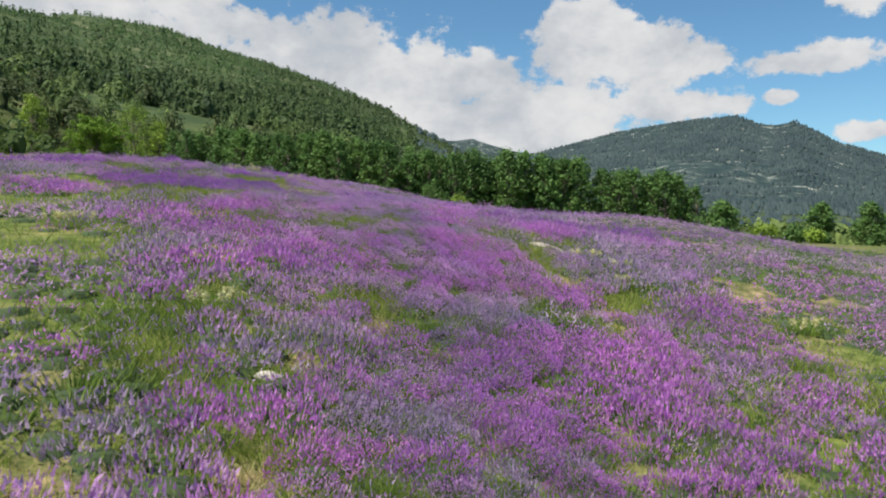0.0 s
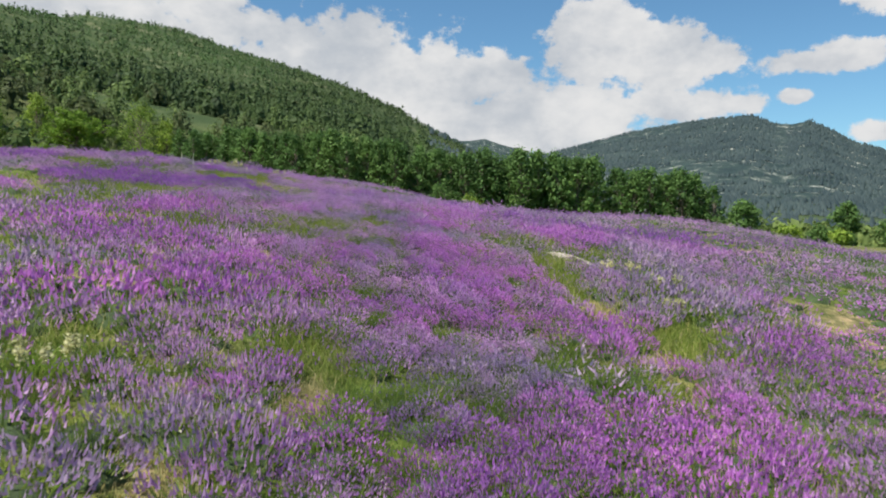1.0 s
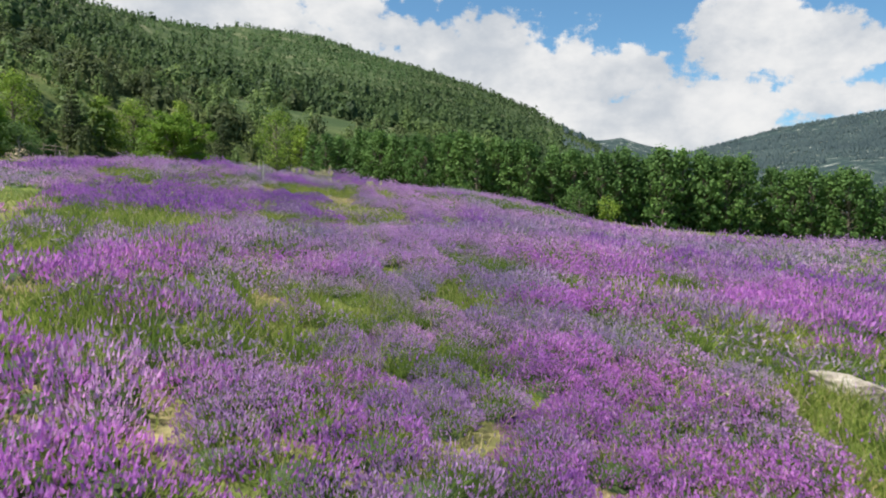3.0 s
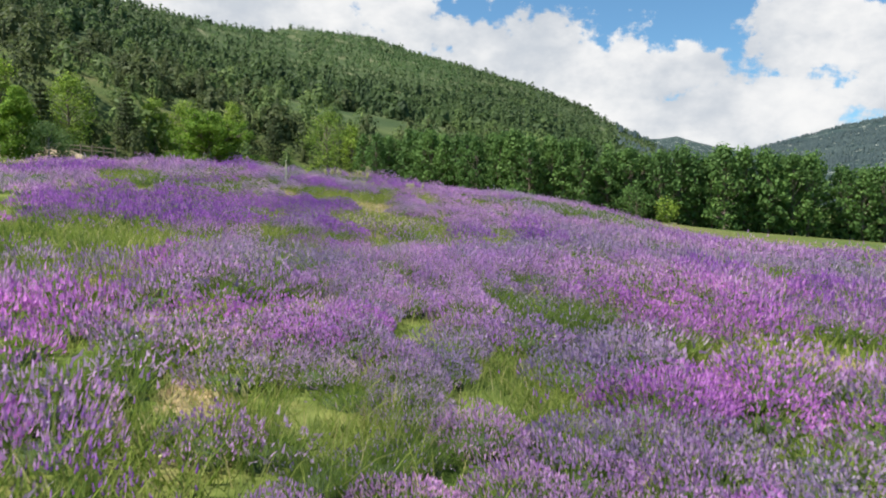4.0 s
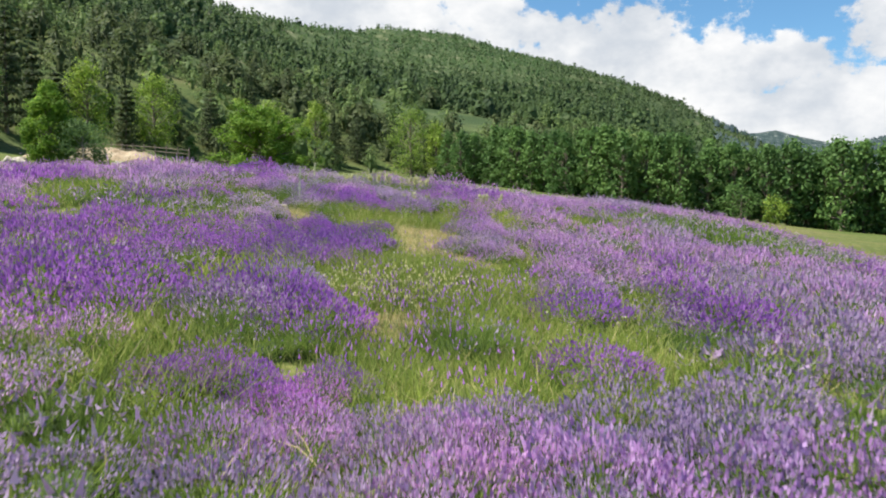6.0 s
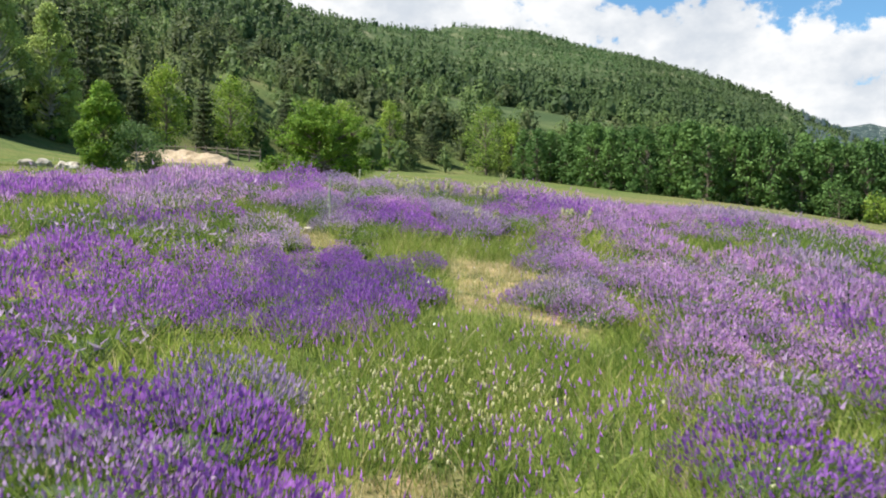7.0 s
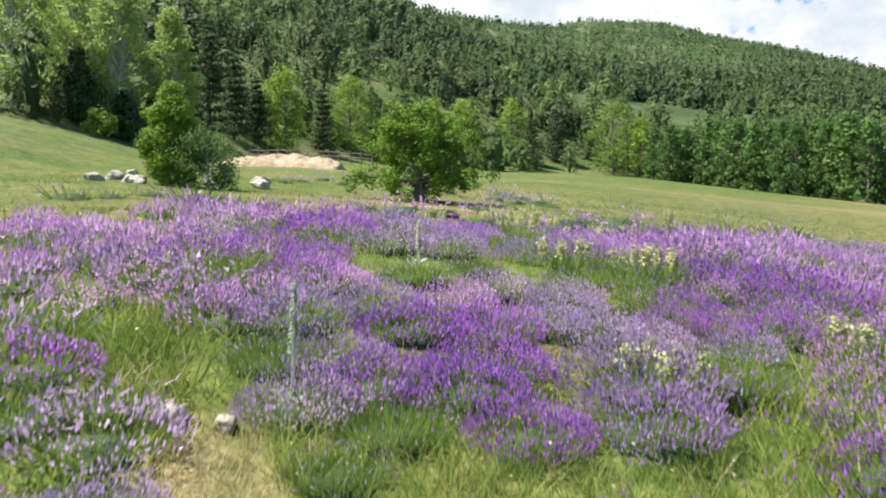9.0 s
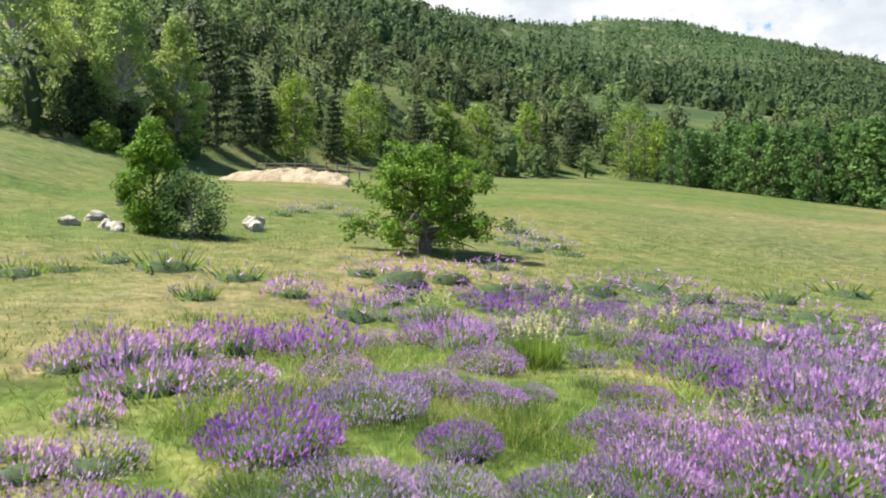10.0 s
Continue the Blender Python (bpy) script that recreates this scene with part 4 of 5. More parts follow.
DRIFTS += [(-8, 33.5, 0.32, 0.3, 30, "n"), (-9.4, 34.6, 0.71, 1.1, 36, "v"), (-10.2, 34.3, 0.44, 0.72, 43, "p"), (-8.7, 35.7, 0.62, 0.73, 27, "p"), (-7.7, 33.9, 0.72, 0.81, 25, "g"),
           (-8.3, 33, 0.28, 0.55, 37, "g"), (-6.9, 32.9, 0.65, 1.13, 21, "d"), (-6.4, 31.8, 0.7, 0.55, 20, "d"), (-7.2, 32, 0.24, 0.64, 32, "g"), (-6.9, 31.4, 0.18, 0.42, 33, "g"),
           (-5.8, 32.1, 0.09, 0.16, 5, "p"), (-7.4, 30.7, 0.42, 0.27, 53, "v"), (-5.9, 32.8, 0.1, 0.25, 6, "p"), (-6.5, 35.4, 0.51, 0.83, 9, "g"), (-7.3, 35.2, 0.49, 0.38, 17, "v")]
DRIFTS += [(-7.2, 37, 0.74, 0.52, 12, "l"), (-9.3, 38.4, 0.29, 0.85, 23, "n"), (-8.2, 37.5, 0.75, 0.47, 18, "v"), (-12.3, 35.7, 0.88, 0.6, 47, "v"), (-12.3, 34, 0.78, 0.56, 55, "l"),
           (-17.2, 35.5, 0.79, 1.48, 62, "l"), (-18.2, 51.9, 2.09, 3, 29, "v"), (-6.5, 37.1, 0.46, 0.6, 7, "l"), (-8.1, 33, 0.17, 0.18, 35, "p"), (-11.8, 33.6, 0.39, 0.66, 63, "n"),
           (-11.4, 34, 0.26, 0.96, 57, "g"), (-10.6, 33.5, 0.29, 0.78, 58, "g"), (-10.6, 33, 0.24, 0.33, 63, "n"), (-9.6, 32.6, 0.36, 0.32, 61, "p"), (-9.6, 33.1, 0.3, 0.53, 54, "d")]
DRIFTS += [(-9.1, 33, 0.16, 0.34, 50, "d"), (-12.5, 36.2, 0.92, 0.79, 48, "v"), (-12.3, 35.4, 0.22, 0.43, 52, "n"), (-11, 36.4, 0.16, 0.37, 39, "n"), (-10, 34.8, 0.59, 0.5, 42, "p"),
           (-9.1, 34.4, 0.46, 0.54, 37, "v"), (-9.8, 36.7, 0.44, 0.49, 30, "p"), (-9.2, 36.5, 0.68, 0.66, 25, "p"), (-8.4, 35.1, 0.25, 0.31, 25, "n"), (-9.2, 38.2, 0.35, 0.8, 21, "n"),
           (-7.9, 34.5, 0.27, 0.21, 22, "p"), (-7.4, 35.3, 0.31, 0.28, 12, "p"), (-8, 35.9, 0.2, 0.32, 17, "n"), (-8.8, 33.5, 0.32, 0.21, 42, "n"), (-7.4, 34.9, 0.57, 0.63, 13, "g")]
DRIFTS += [(-8.4, 33.7, 0.32, 0.39, 35, "g"), (-8.2, 33.3, 0.48, 0.39, 35, "g"), (-7.2, 34.1, 0.67, 0.48, 13, "g"), (-7.6, 36.8, 0.49, 0.31, 11, "l"), (-8.5, 39.5, 0.77, 1.06, 13, "v")]
# single cushions near the field's end: x, y, radius, kind
CUSHIONS = [(-17.3, 38.2, 0.48, 1), (-17.3, 38.8, 0.59, 1), (-17.4, 39.7, 0.62, 1), (-17.5, 40.7, 0.66, 0), (-17.6, 41.6, 0.58, 0), (-16, 38.4, 0.69, 1), (-15.7, 39.2, 0.71, 1), (-16.2, 38, 0.4, 3), (-17, 42, 0.81, 0), (-19.7, 45.5, 0.84, 1),
             (-21.3, 45.4, 0.75, 1), (-22, 43.4, 0.68, 3), (-25.7, 45.1, 1.21, 3), (-23.7, 45.8, 0.92, 3), (-27.1, 44.5, 0.76, 3), (-26.5, 41.8, 0.93, 3), (-26.4, 42.8, 0.71, 3), (-21.4, 49.2, 1.11, 1), (-20.6, 50.4, 0.97, 1), (-13.6, 39.5, 0.67, 2)]
CUSHIONS += [(-14, 40.9, 0.52, 1), (-13.4, 38, 0.69, 0), (-14.2, 36.8, 0.47, 2), (-12.3, 39.3, 0.43, 0), (-13.2, 41.2, 0.49, 1), (-14.5, 43.1, 0.63, 1), (-16.5, 45, 0.83, 1), (-17.1, 44.8, 0.56, 1), (-12.2, 45.3, 0.83, 0), (-11.9, 42.6, 0.48, 0),
             (-11.5, 41.1, 0.56, 1), (-10.4, 44.4, 0.87, 1), (-11, 44.2, 0.61, 0), (-10.9, 40.9, 0.69, 1), (-9.7, 40.8, 0.84, 1), (-9.8, 44.4, 0.78, 1), (-10.8, 41.9, 0.56, 1), (-11, 39, 0.56, 2), (-12.2, 54, 0.89, 1), (-13.9, 53.7, 0.68, 0)]
CUSHIONS += [(-15, 54, 0.87, 1), (-16.3, 53.9, 1.05, 1), (-17.3, 52.8, 1.02, 1), (-18.2, 51.4, 0.79, 1), (-12.2, 49, 1, 1), (-13, 49, 0.78, 0), (-10.9, 51.2, 0.97, 1), (-13.8, 47.7, 0.59, 1), (-13.7, 45.1, 0.4, 2), (-12.9, 43.3, 0.26, 3),
             (-13, 42, 0.27, 2), (-10, 47.8, 0.67, 1), (-13.3, 55.5, 0.87, 3), (-12.4, 59.6, 1.22, 3), (-19.3, 50.6, 0.95, 1), (-9.4, 42.8, 0.6, 1), (-10.1, 40.3, 0.62, 1), (-12.2, 37.8, 0.58, 2), (-11.7, 38.2, 0.53, 2), (-12.7, 37.2, 0.52, 3)]
CUSHIONS += [(-10.6, 39.6, 0.64, 1), (-11.3, 49, 0.74, 1), (-10.5, 47.5, 0.66, 1)]
CUSHIONS += [(-39.2, 62.2, 1.00, 2), (-40.7, 65.6, 1.00, 2), (-37.7, 59.7, 0.87, 3), (-36.2, 62.7, 0.89, 2), (-26.1, 63.1, 1.00, 2), (-24.2, 61.5, 0.94, 2), (-23.8, 58.7, 0.76, 2), (-22.2, 59.6, 0.87, 2), (-22.3, 57.8, 0.82, 2), (-20.9, 58.1, 0.81, 3), (-20.5, 52.7, 0.84, 1), (-22.4, 48.9, 0.69, 1)]
LETTERS = "vlpnmgd"
GRID, GRID_X, GRID_Y = 0.08, -32.0, -10.0


def field_map():
    """Over the plan: how open the flowers are (over 0.5: grass), how dry, and which kind of cushion the drifts ask for."""
    nx, ny = int(78 / GRID), int(76 / GRID)
    gx, gy = np.meshgrid(GRID_X + GRID * np.arange(nx), GRID_Y + GRID * np.arange(ny))
    loose = 0.6 * smooth_noise(gx * 0.8, gy, 2.4, 8) + 0.4 * smooth_noise(gx, gy, 1.0, 9)
    opened = np.clip(0.5 + (0.27 + 0.09 * step(20, 26, gy) - loose) * 4, 0, 0.9)
    dry = np.clip((smooth_noise(gx, gy, 2.2, 15) - 0.55) * 2, 0, 1)
    asked = np.full(gx.shape, -1)
    ragged = 0.72 + 0.32 * smooth_noise(gx, gy, 0.55, 21) + 0.26 * smooth_noise(gx, gy, 0.22, 22)
    for x, y, wide, deep, turn, letter in DRIFTS:
        k, reach = LETTERS.index(letter), 1.6 * max(wide, deep) + 0.2
        i0, i1 = (int(np.clip((v - GRID_X) / GRID, 0, nx)) for v in (x - reach, x + reach))
        j0, j1 = (int(np.clip((v - GRID_Y) / GRID, 0, ny)) for v in (y - reach, y + reach))
        part = np.s_[j0:j1, i0:i1]
        c, s = math.cos(radians(turn)), math.sin(radians(turn))
        a, b = (gx[part] - x) * c + (gy[part] - y) * s, -(gx[part] - x) * s + (gy[part] - y) * c
        e = 1.5 - np.hypot(a / (wide + 0.04), b / (deep + 0.04)) * ragged[part]
        inside = e > 0.5
        opened[part] = np.where(inside, e if k > 4 else 1 - e, opened[part])
        asked[part] = np.where(inside, k, asked[part])
        if k > 4:
            dry[part] = np.where(inside, np.clip(e, 0, 1) if k == 6 else 0.1, dry[part])
    return opened, dry, asked


OPENED, DRY, ASKED = field_map()


def look_up(table, x, y):
    i = np.clip(((np.asarray(x) - GRID_X) / GRID).astype(int), 0, table.shape[1] - 1)
    j = np.clip(((np.asarray(y) - GRID_Y) / GRID).astype(int), 0, table.shape[0] - 1)
    return table[j, i]


def openness(x, y):
    """Over 0.5 within an opening."""
    return look_up(OPENED, x, y)


def way_off(x, y):
    """Metres from the line along the middle of the field."""
    out = np.full(np.shape(x), 1e9)
    line = [(0.3, 4.5), (0.6, 12), (-1, 19), (-4.5, 28), (-9, 35), (-13.5, 41.5)]
    for (ax, ay), (bx, by) in zip(line, line[1:]):
        s = np.clip(((x - ax) * (bx - ax) + (y - ay) * (by - ay)) / ((bx - ax) ** 2 + (by - ay) ** 2), 0, 1)
        out = np.minimum(out, np.hypot(x - ax - s * (bx - ax), y - ay - s * (by - ay)))
    return out


EAR = [(0.0, 0.35), (0.18, 1.0), (0.42, 0.62), (0.60, 0.9), (0.82, 0.4)]


def bush_shape(seed, heads, sprigs, fine):
    """A lavender cushion of half a metre's radius: a dense inside coloured dark for shade, a skirt of stalks and
    leaves, flower heads over the top.
    """
    rng = np.random.default_rng(seed)
    lumps = [(rng.uniform(-0.22, 0.22), rng.uniform(-0.22, 0.22)) for _ in range(4)]
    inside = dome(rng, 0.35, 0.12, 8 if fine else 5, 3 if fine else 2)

    def rim(n, low, high):
        a, e = rng.uniform(0, 2 * math.pi, n), np.arccos(1 - rng.uniform(low, high, n))
        d = np.stack([np.sin(e) * np.cos(a), np.sin(e) * np.sin(a), np.cos(e)], 1)
        swell = 0.86 + sum(0.30 * np.exp(-((d[:, 0] * 0.45 - lx) ** 2 + (d[:, 1] * 0.45 - ly) ** 2) / 0.03) for lx, ly in lumps)
        return d, swell

    # the skirt
    d, swell = rim(sprigs, 0.25 if sprigs < 3 * heads else 0.0, 1.0)
    start = d * (0.34, 0.34, 0.10) * rng.uniform(0.7, 1.05, (sprigs, 1))
    up = unit(d * (0.75, 0.75, 0.2) + (0, 0, 0.75) + rng.normal(size=(sprigs, 3)) * 0.22)
    tip = start + up * rng.uniform(0.12, 0.25 if sprigs < 3 * heads else 0.31, (sprigs, 1))
    green = [slips(start, tip, (0.010 if sprigs < 3 * heads else 0.007) if fine else 0.013 if sprigs > 150 else 0.028, rng)]
    # the heads
    n = heads
    d, swell = rim(n, 0.0, 0.78)
    up = unit(d * (0.42, 0.42, 0.1) + (0, 0, 1.0) + rng.normal(size=(n, 3)) * (0.15 if n > 150 else 0.30 if n > 60 else 0.8))
    foot = d * (0.50, 0.50, 0.25) * swell[:, None] ** 0.5 + up * rng.uniform(-0.05, 0.10, (n, 1)) * swell[:, None]
    k = 1.0 if fine else min(2.6 if n != 16 else 4.6, math.sqrt(1250 / n))
    some = slice(0, n, 4 if fine else 5)
    green.append(slips((d * (0.36, 0.36, 0.13))[some], (foot + up * 0.02)[some], 0.008 * k, rng))
    length, half = rng.uniform(0.026, 0.052, n) * (1 if fine else 0.78 * k), rng.uniform(0.0058, 0.0092, n) * k * (2.2 if n == 16 else 1)
    flower = darts(foot, up, length, half * (1 if fine else 0.9), rng) if n > 500 or fine else slips(foot, foot + up * (length * 1.2)[:, None], half * 1.7, rng)
    return inside, merge(green), flower


def lay_field():
    rng = np.random.default_rng(3)
    pts = [(x, y, r, k) for x, y, r, k in CUSHIONS]
    cells = {}
    for k, p in enumerate(pts):
        cells.setdefault((int(p[0] // 1.5), int(p[1] // 1.5)), []).append(k)
    n = 60000
    xs, ys = rng.uniform(-24, 42, n), rng.uniform(-8, 57, n)
    share, gap, ask = field_share(xs, ys), openness(xs, ys), look_up(ASKED, xs, ys)
    size = 0.26 + 0.32 * smooth_noise(xs, ys, 2.0, 4) * rng.uniform(0.65, 1.2, n)
    tone = smooth_noise(xs, ys, 3.2, 12) + rng.normal(size=n) * 0.07
    patchy = smooth_noise(xs, ys, 1.7, 31) + rng.normal(size=n) * 0.06
    rich = np.where(ys < 25.5, 4, 0)
    plain = np.where(patchy < 0.24, 3, np.where(tone > np.where(ys > 28, 0.72, 0.60), rich, np.where(tone > np.where(ys > 28, 0.42, 0.30), 1, 2)))
    mixed = np.where(tone > 0.62, rich, np.where(tone < 0.26, 2, 1))
    kinds_at = np.where((ask < 0) | (ask > 4), plain, np.where((ask == 1) & (rng.random(n) < 0.4), mixed, ask))
    kinds_at = np.where((ask >= 0) & (rng.random(n) < np.where(ys < 26, 0.02, 0.06)), 3, kinds_at)
    for x, y, s, g, r, chance, kind, wanted in zip(xs, ys, share, gap, size, rng.random(n), kinds_at, (ask >= 0) & (ask < 5)):
        if s < 0.5 or (y < 6 and abs(x) < 0.3 and chance > 0.4):
            continue
        clear = y > 36.6 and x < -10.2 and y < 46 and x > -20
        if g > (0.66 if y < 24 else 0.60) - 0.25 * r or (clear and chance > 0.04 + 0.4 * (x > -11.2)):
            continue
        c = (int(x // 1.5), int(y // 1.5))
        spread = 0.95 if clear else 0.42 if y < 26 else 0.49 if wanted else 0.56
        near = (pts[k] for i in (-1, 0, 1) for j in (-1, 0, 1) for k in cells.get((c[0] + i, c[1] + j), ()))
        if any((x - p[0]) ** 2 + (y - p[1]) ** 2 < (spread * (r + p[2])) ** 2 for p in near):
            continue
        cells.setdefault(c, []).append(len(pts))
        pts.append((x, y, r, kind))
    x, y, r, kind = np.array(pts).T
    off = way_off(x, y)
    off = off * np.interp(y, (8, 14, 20, 26), (1.9, 1.6, 1.15, 0.85)) + 40 * ((x > 0.62 * y + 2) | ((y < 32) & (x < -0.62 * y - 2)) | (y < 2.5))
    order = np.argsort(off)
    kinds = ((VIOLET, "deep violet flowering lavender cushion in the field"), (LILAC, "lilac flowering lavender cushion with grey-green stalks"),
             (FADED, "pale greyish lavender cushion with fading flowers"), (FADED, "green lavender cushion with few open flowers"), (MAUVE, "reddish purple lavender cushion in full flower"))
    z = land(x, y)
    turn = rng.uniform(0, 360, len(x))
    tall = rng.uniform(0.62, 0.86, len(x))
    # the nearest ones are things of their own
    masters = {}
    for k, (petals, label) in enumerate(kinds):
        for v in range(4):
            inside, green, flower = bush_shape(500 + v, *((1400, 230) if k != 3 else (150, 1100)), True)
            top = new("lavender_bush")
            tagged(build("foliage", [(*inside, LAVENDER_SHADE), (*green, LAVENDER_GREEN)], top), kind="stuff")
            tagged(build("bloom", [(*flower, petals)], top), kind="stuff")
            masters[k, v] = [tagged(top, label, "lavender", "lavender bushes"), False]
    for count, i in enumerate(order[:300]):
        entry = masters[int(kind[i]), count % 4]
        s = r[i] / 0.5
        high = s * tall[i] + 0.16
        m = pose(x[i], y[i], z[i] - 0.02, 0, 0, turn[i]) @ Matrix.Diagonal((s, s, high, 1))
        if entry[1]:
            copy_thing(entry[0], m).scale = (s, s, high)
        else:
            entry[0].matrix_basis, entry[1] = m, True
    for top, used in masters.values():
        if not used:
            for o in (*top.children_recursive, top):
                bpy.data.objects.remove(o)
    # the others in five degrees of fineness, joined
    pieces = {}
    sizes = (((640, 90), (300, 40), (120, 20), (48, 10), (16, 8)), ((60, 420), (40, 230), (20, 120), (10, 40), (4, 14)))
    forms = {(lod, few): [bush_shape(700 + 50 * lod + v, *sizes[few][lod], False) for v in range(5)] for lod in range(5) for few in (0, 1)}
    for count, i in enumerate(order[300:]):
        inside, green, flower = forms[0 if count < 280 else 1 if count < 850 else 2 if off[i] < 9 else 3 if off[i] < 38 else 4, int(kind[i] == 3)][count % 5]
        s, a = r[i] / 0.5, radians(turn[i])
        m = np.array([[math.cos(a) * s, -math.sin(a) * s, 0], [math.sin(a) * s, math.cos(a) * s, 0], [0, 0, s * tall[i] + 0.16]])
        for (v, t), mat in ((inside, LAVENDER_SHADE), (green, LAVENDER_GREEN), (flower, kinds[int(kind[i])][0])):
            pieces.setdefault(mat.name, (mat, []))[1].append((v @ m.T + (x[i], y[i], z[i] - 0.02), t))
    ob = build("lavender_field", [(*merge(some), mat) for mat, some in pieces.values()])
    tagged(ob, "purple lavender in full flower covering the slope", "lavender", kind="stuff")


def lay_grass():
    rng = np.random.default_rng(12)
    for name, mat, count, seed, label in (("grass", GRASS, 150000, 1, "lush green grass between the lavender cushions"), ("dry_grass", STRAW, 46000, 2, "straw-coloured dry grass in the openings of the field")):
        x, y = rng.uniform(-20, 9, 1700000), rng.uniform(4, 50, 1700000)
        gap, dry, off = openness(x, y), look_up(DRY, x, y), way_off(x, y)
        want = np.clip(0.12 + 1.3 * np.clip(gap - 0.3, 0, 1), 0, 1) * np.clip(1.15 - off / 6, 0.03, 1) * (np.clip(1.0 - 1.1 * dry, 0.06, 1) if seed == 1 else np.clip(1.2 * dry, 0.10, 1))
        keep = rng.permutation(np.nonzero(rng.random(len(x)) < want)[0])[:count]
        x, y, off, dry = x[keep], y[keep], off[keep], dry[keep]
        n = len(x)
        base = np.stack([x, y, land(x, y) - 0.01], 1)
        h = rng.uniform(0.08, 0.27, (n, 1)) * ((0.6 + 0.8 * smooth_noise(x, y, 1.3, 17)) * (1 - 0.6 * dry))[:, None]
        tip = base + np.concatenate([rng.normal(size=(n, 2)) * 0.5 * h, h], 1)
        near = off < 1.6
        ob = build(name, [(*blades(base[near], tip[near], 0.0055, rng, 0.08), mat), (*slips(base[~near], tip[~near], 0.010 + 0.0016 * off[~near], rng), mat)])
        tagged(ob, label, "grass", kind="stuff")
    n = 200000
    x, y = rng.uniform(-60, 12, n), rng.uniform(36, 110, n)
    keep = (field_share(x, y) < 0.5) & (rng.random(n) < np.clip(1.3 - np.hypot(x + 20, y - 42) / 40, 0.05, 1))
    x, y = x[keep], y[keep]
    base = np.stack([x, y, land(x, y) - 0.01], 1)
    h = rng.uniform(0.04, 0.13, (len(x), 1)) * (0.5 + smooth_noise(x, y, 3.0, 51))[:, None]
    tip = base + np.concatenate([rng.normal(size=(len(x), 2)) * 0.5 * h, h], 1)
    tagged(build("meadow_grass", [(*slips(base, tip, 0.018, rng), MEADOW_BLADE)]), "yellow-green meadow grass on the open slope", "grass", kind="stuff")


def lay_tussocks():
    """Lush darker tufts of grass between the cushions."""
    rng = np.random.default_rng(61)
    x, y = rng.uniform(-16, 6, 30000), rng.uniform(4, 46, 30000)
    gap = openness(x, y)
    keep = np.nonzero((gap > 0.42) & (gap < 1.2) & (field_share(x, y) > 0.5) & (way_off(x, y) < 6) & (smooth_noise(x, y, 1.0, 63) > 0.48) & (look_up(DRY, x, y) < 0.4) & (rng.random(len(x)) < 0.5))[0][:650]
    n = 46 * len(keep)
    wide = np.repeat(rng.uniform(0.07, 0.20, len(keep)), 46)
    x, y = np.repeat(x[keep], 46), np.repeat(y[keep], 46)
    a, d = rng.uniform(0, 2 * math.pi, n), np.sqrt(rng.random(n))
    ox, oy = wide * d * np.cos(a), wide * d * np.sin(a)
    base = np.stack([x + ox, y + oy, land(x + ox, y + oy) - 0.01], 1)
    h = (0.10 + 0.7 * wide) * rng.uniform(0.6, 1.15, n)
    tip = base + np.stack([ox * 0.9, oy * 0.9, h], 1) + rng.normal(size=(n, 3)) * 0.035
    tagged(build("tussock_grass", [(*blades(base, tip, 0.006, rng, 0.1), TUSSOCK)]), "lush dark green grass tufts between the lavender cushions", "grass", kind="stuff")


def lay_sprigs():
    """Loose flower stalks in small bunches through the openings."""
    rng = np.random.default_rng(44)
    x, y = rng.uniform(-18, 8, 40000), rng.uniform(4, 46, 40000)
    gap = openness(x, y)
    keep = np.nonzero((gap > 0.45) & (gap < 1.3) & (field_share(x, y) > 0.5) & (way_off(x, y) < 7) & (smooth_noise(x, y, 1.2, 41) > 0.42) & (rng.random(len(x)) < 0.8 - 0.55 * gap))[0][:1500]
    bunch = rng.integers(4, 11, len(keep))
    x, y = np.repeat(x[keep], bunch), np.repeat(y[keep], bunch)
    n = len(x)
    x, y = x + rng.normal(size=n) * 0.07, y + rng.normal(size=n) * 0.07
    base = np.stack([x, y, land(x, y)], 1)
    up = unit(rng.normal(size=(n, 3)) * 0.22 + (0, 0, 1))
    foot = base + up * rng.uniform(0.08, 0.30, (n, 1))
    ob = build("lavender_sprigs", [(*spikes(foot, up, rng.uniform(0.03, 0.06, n), rng.uniform(0.0045, 0.0075, n), rng, [(0.12, 1.0)]), VIOLET), (*slips(base, foot + up * 0.02, 0.007, rng), LAVENDER_GREEN)])
    tagged(ob, "loose violet flower stalks strewn through the grass", "lavender", kind="stuff")


make_ground()
lay_field()
lay_grass()
lay_tussocks()
lay_sprigs()

# ---------------------------------------------------------------- single things
def stone(x, y, wide, tall, seed, deep=None):
    bm = bmesh.new()
    bmesh.ops.create_icosphere(bm, subdivisions=3, radius=0.5)
    noise_shift = Vector((seed * 3.7, seed * 1.9, seed * 0.7))
    for v in bm.verts:
        k = 1 + 0.45 * noise.noise(v.co * 2.2 + noise_shift) + 0.16 * noise.noise(v.co * 6 + noise_shift)
        v.co = Vector((v.co.x * wide * k, v.co.y * (deep or wide * 0.75) * k, max(v.co.z, -0.3) * tall * 1.3 * k))
    me = bpy.data.meshes.new("stone")
    bm.to_mesh(me)
    bm.free()
    me.materials.append(LIMESTONE)
    ob = new("stone", me)
    ob.matrix_basis = pose(x, y, float(land(x, y)) + tall * 0.22, 0, 0, seed * 47)
    return tagged(ob, "pale weathered limestone boulder lying in grass", "stone", "boulders")


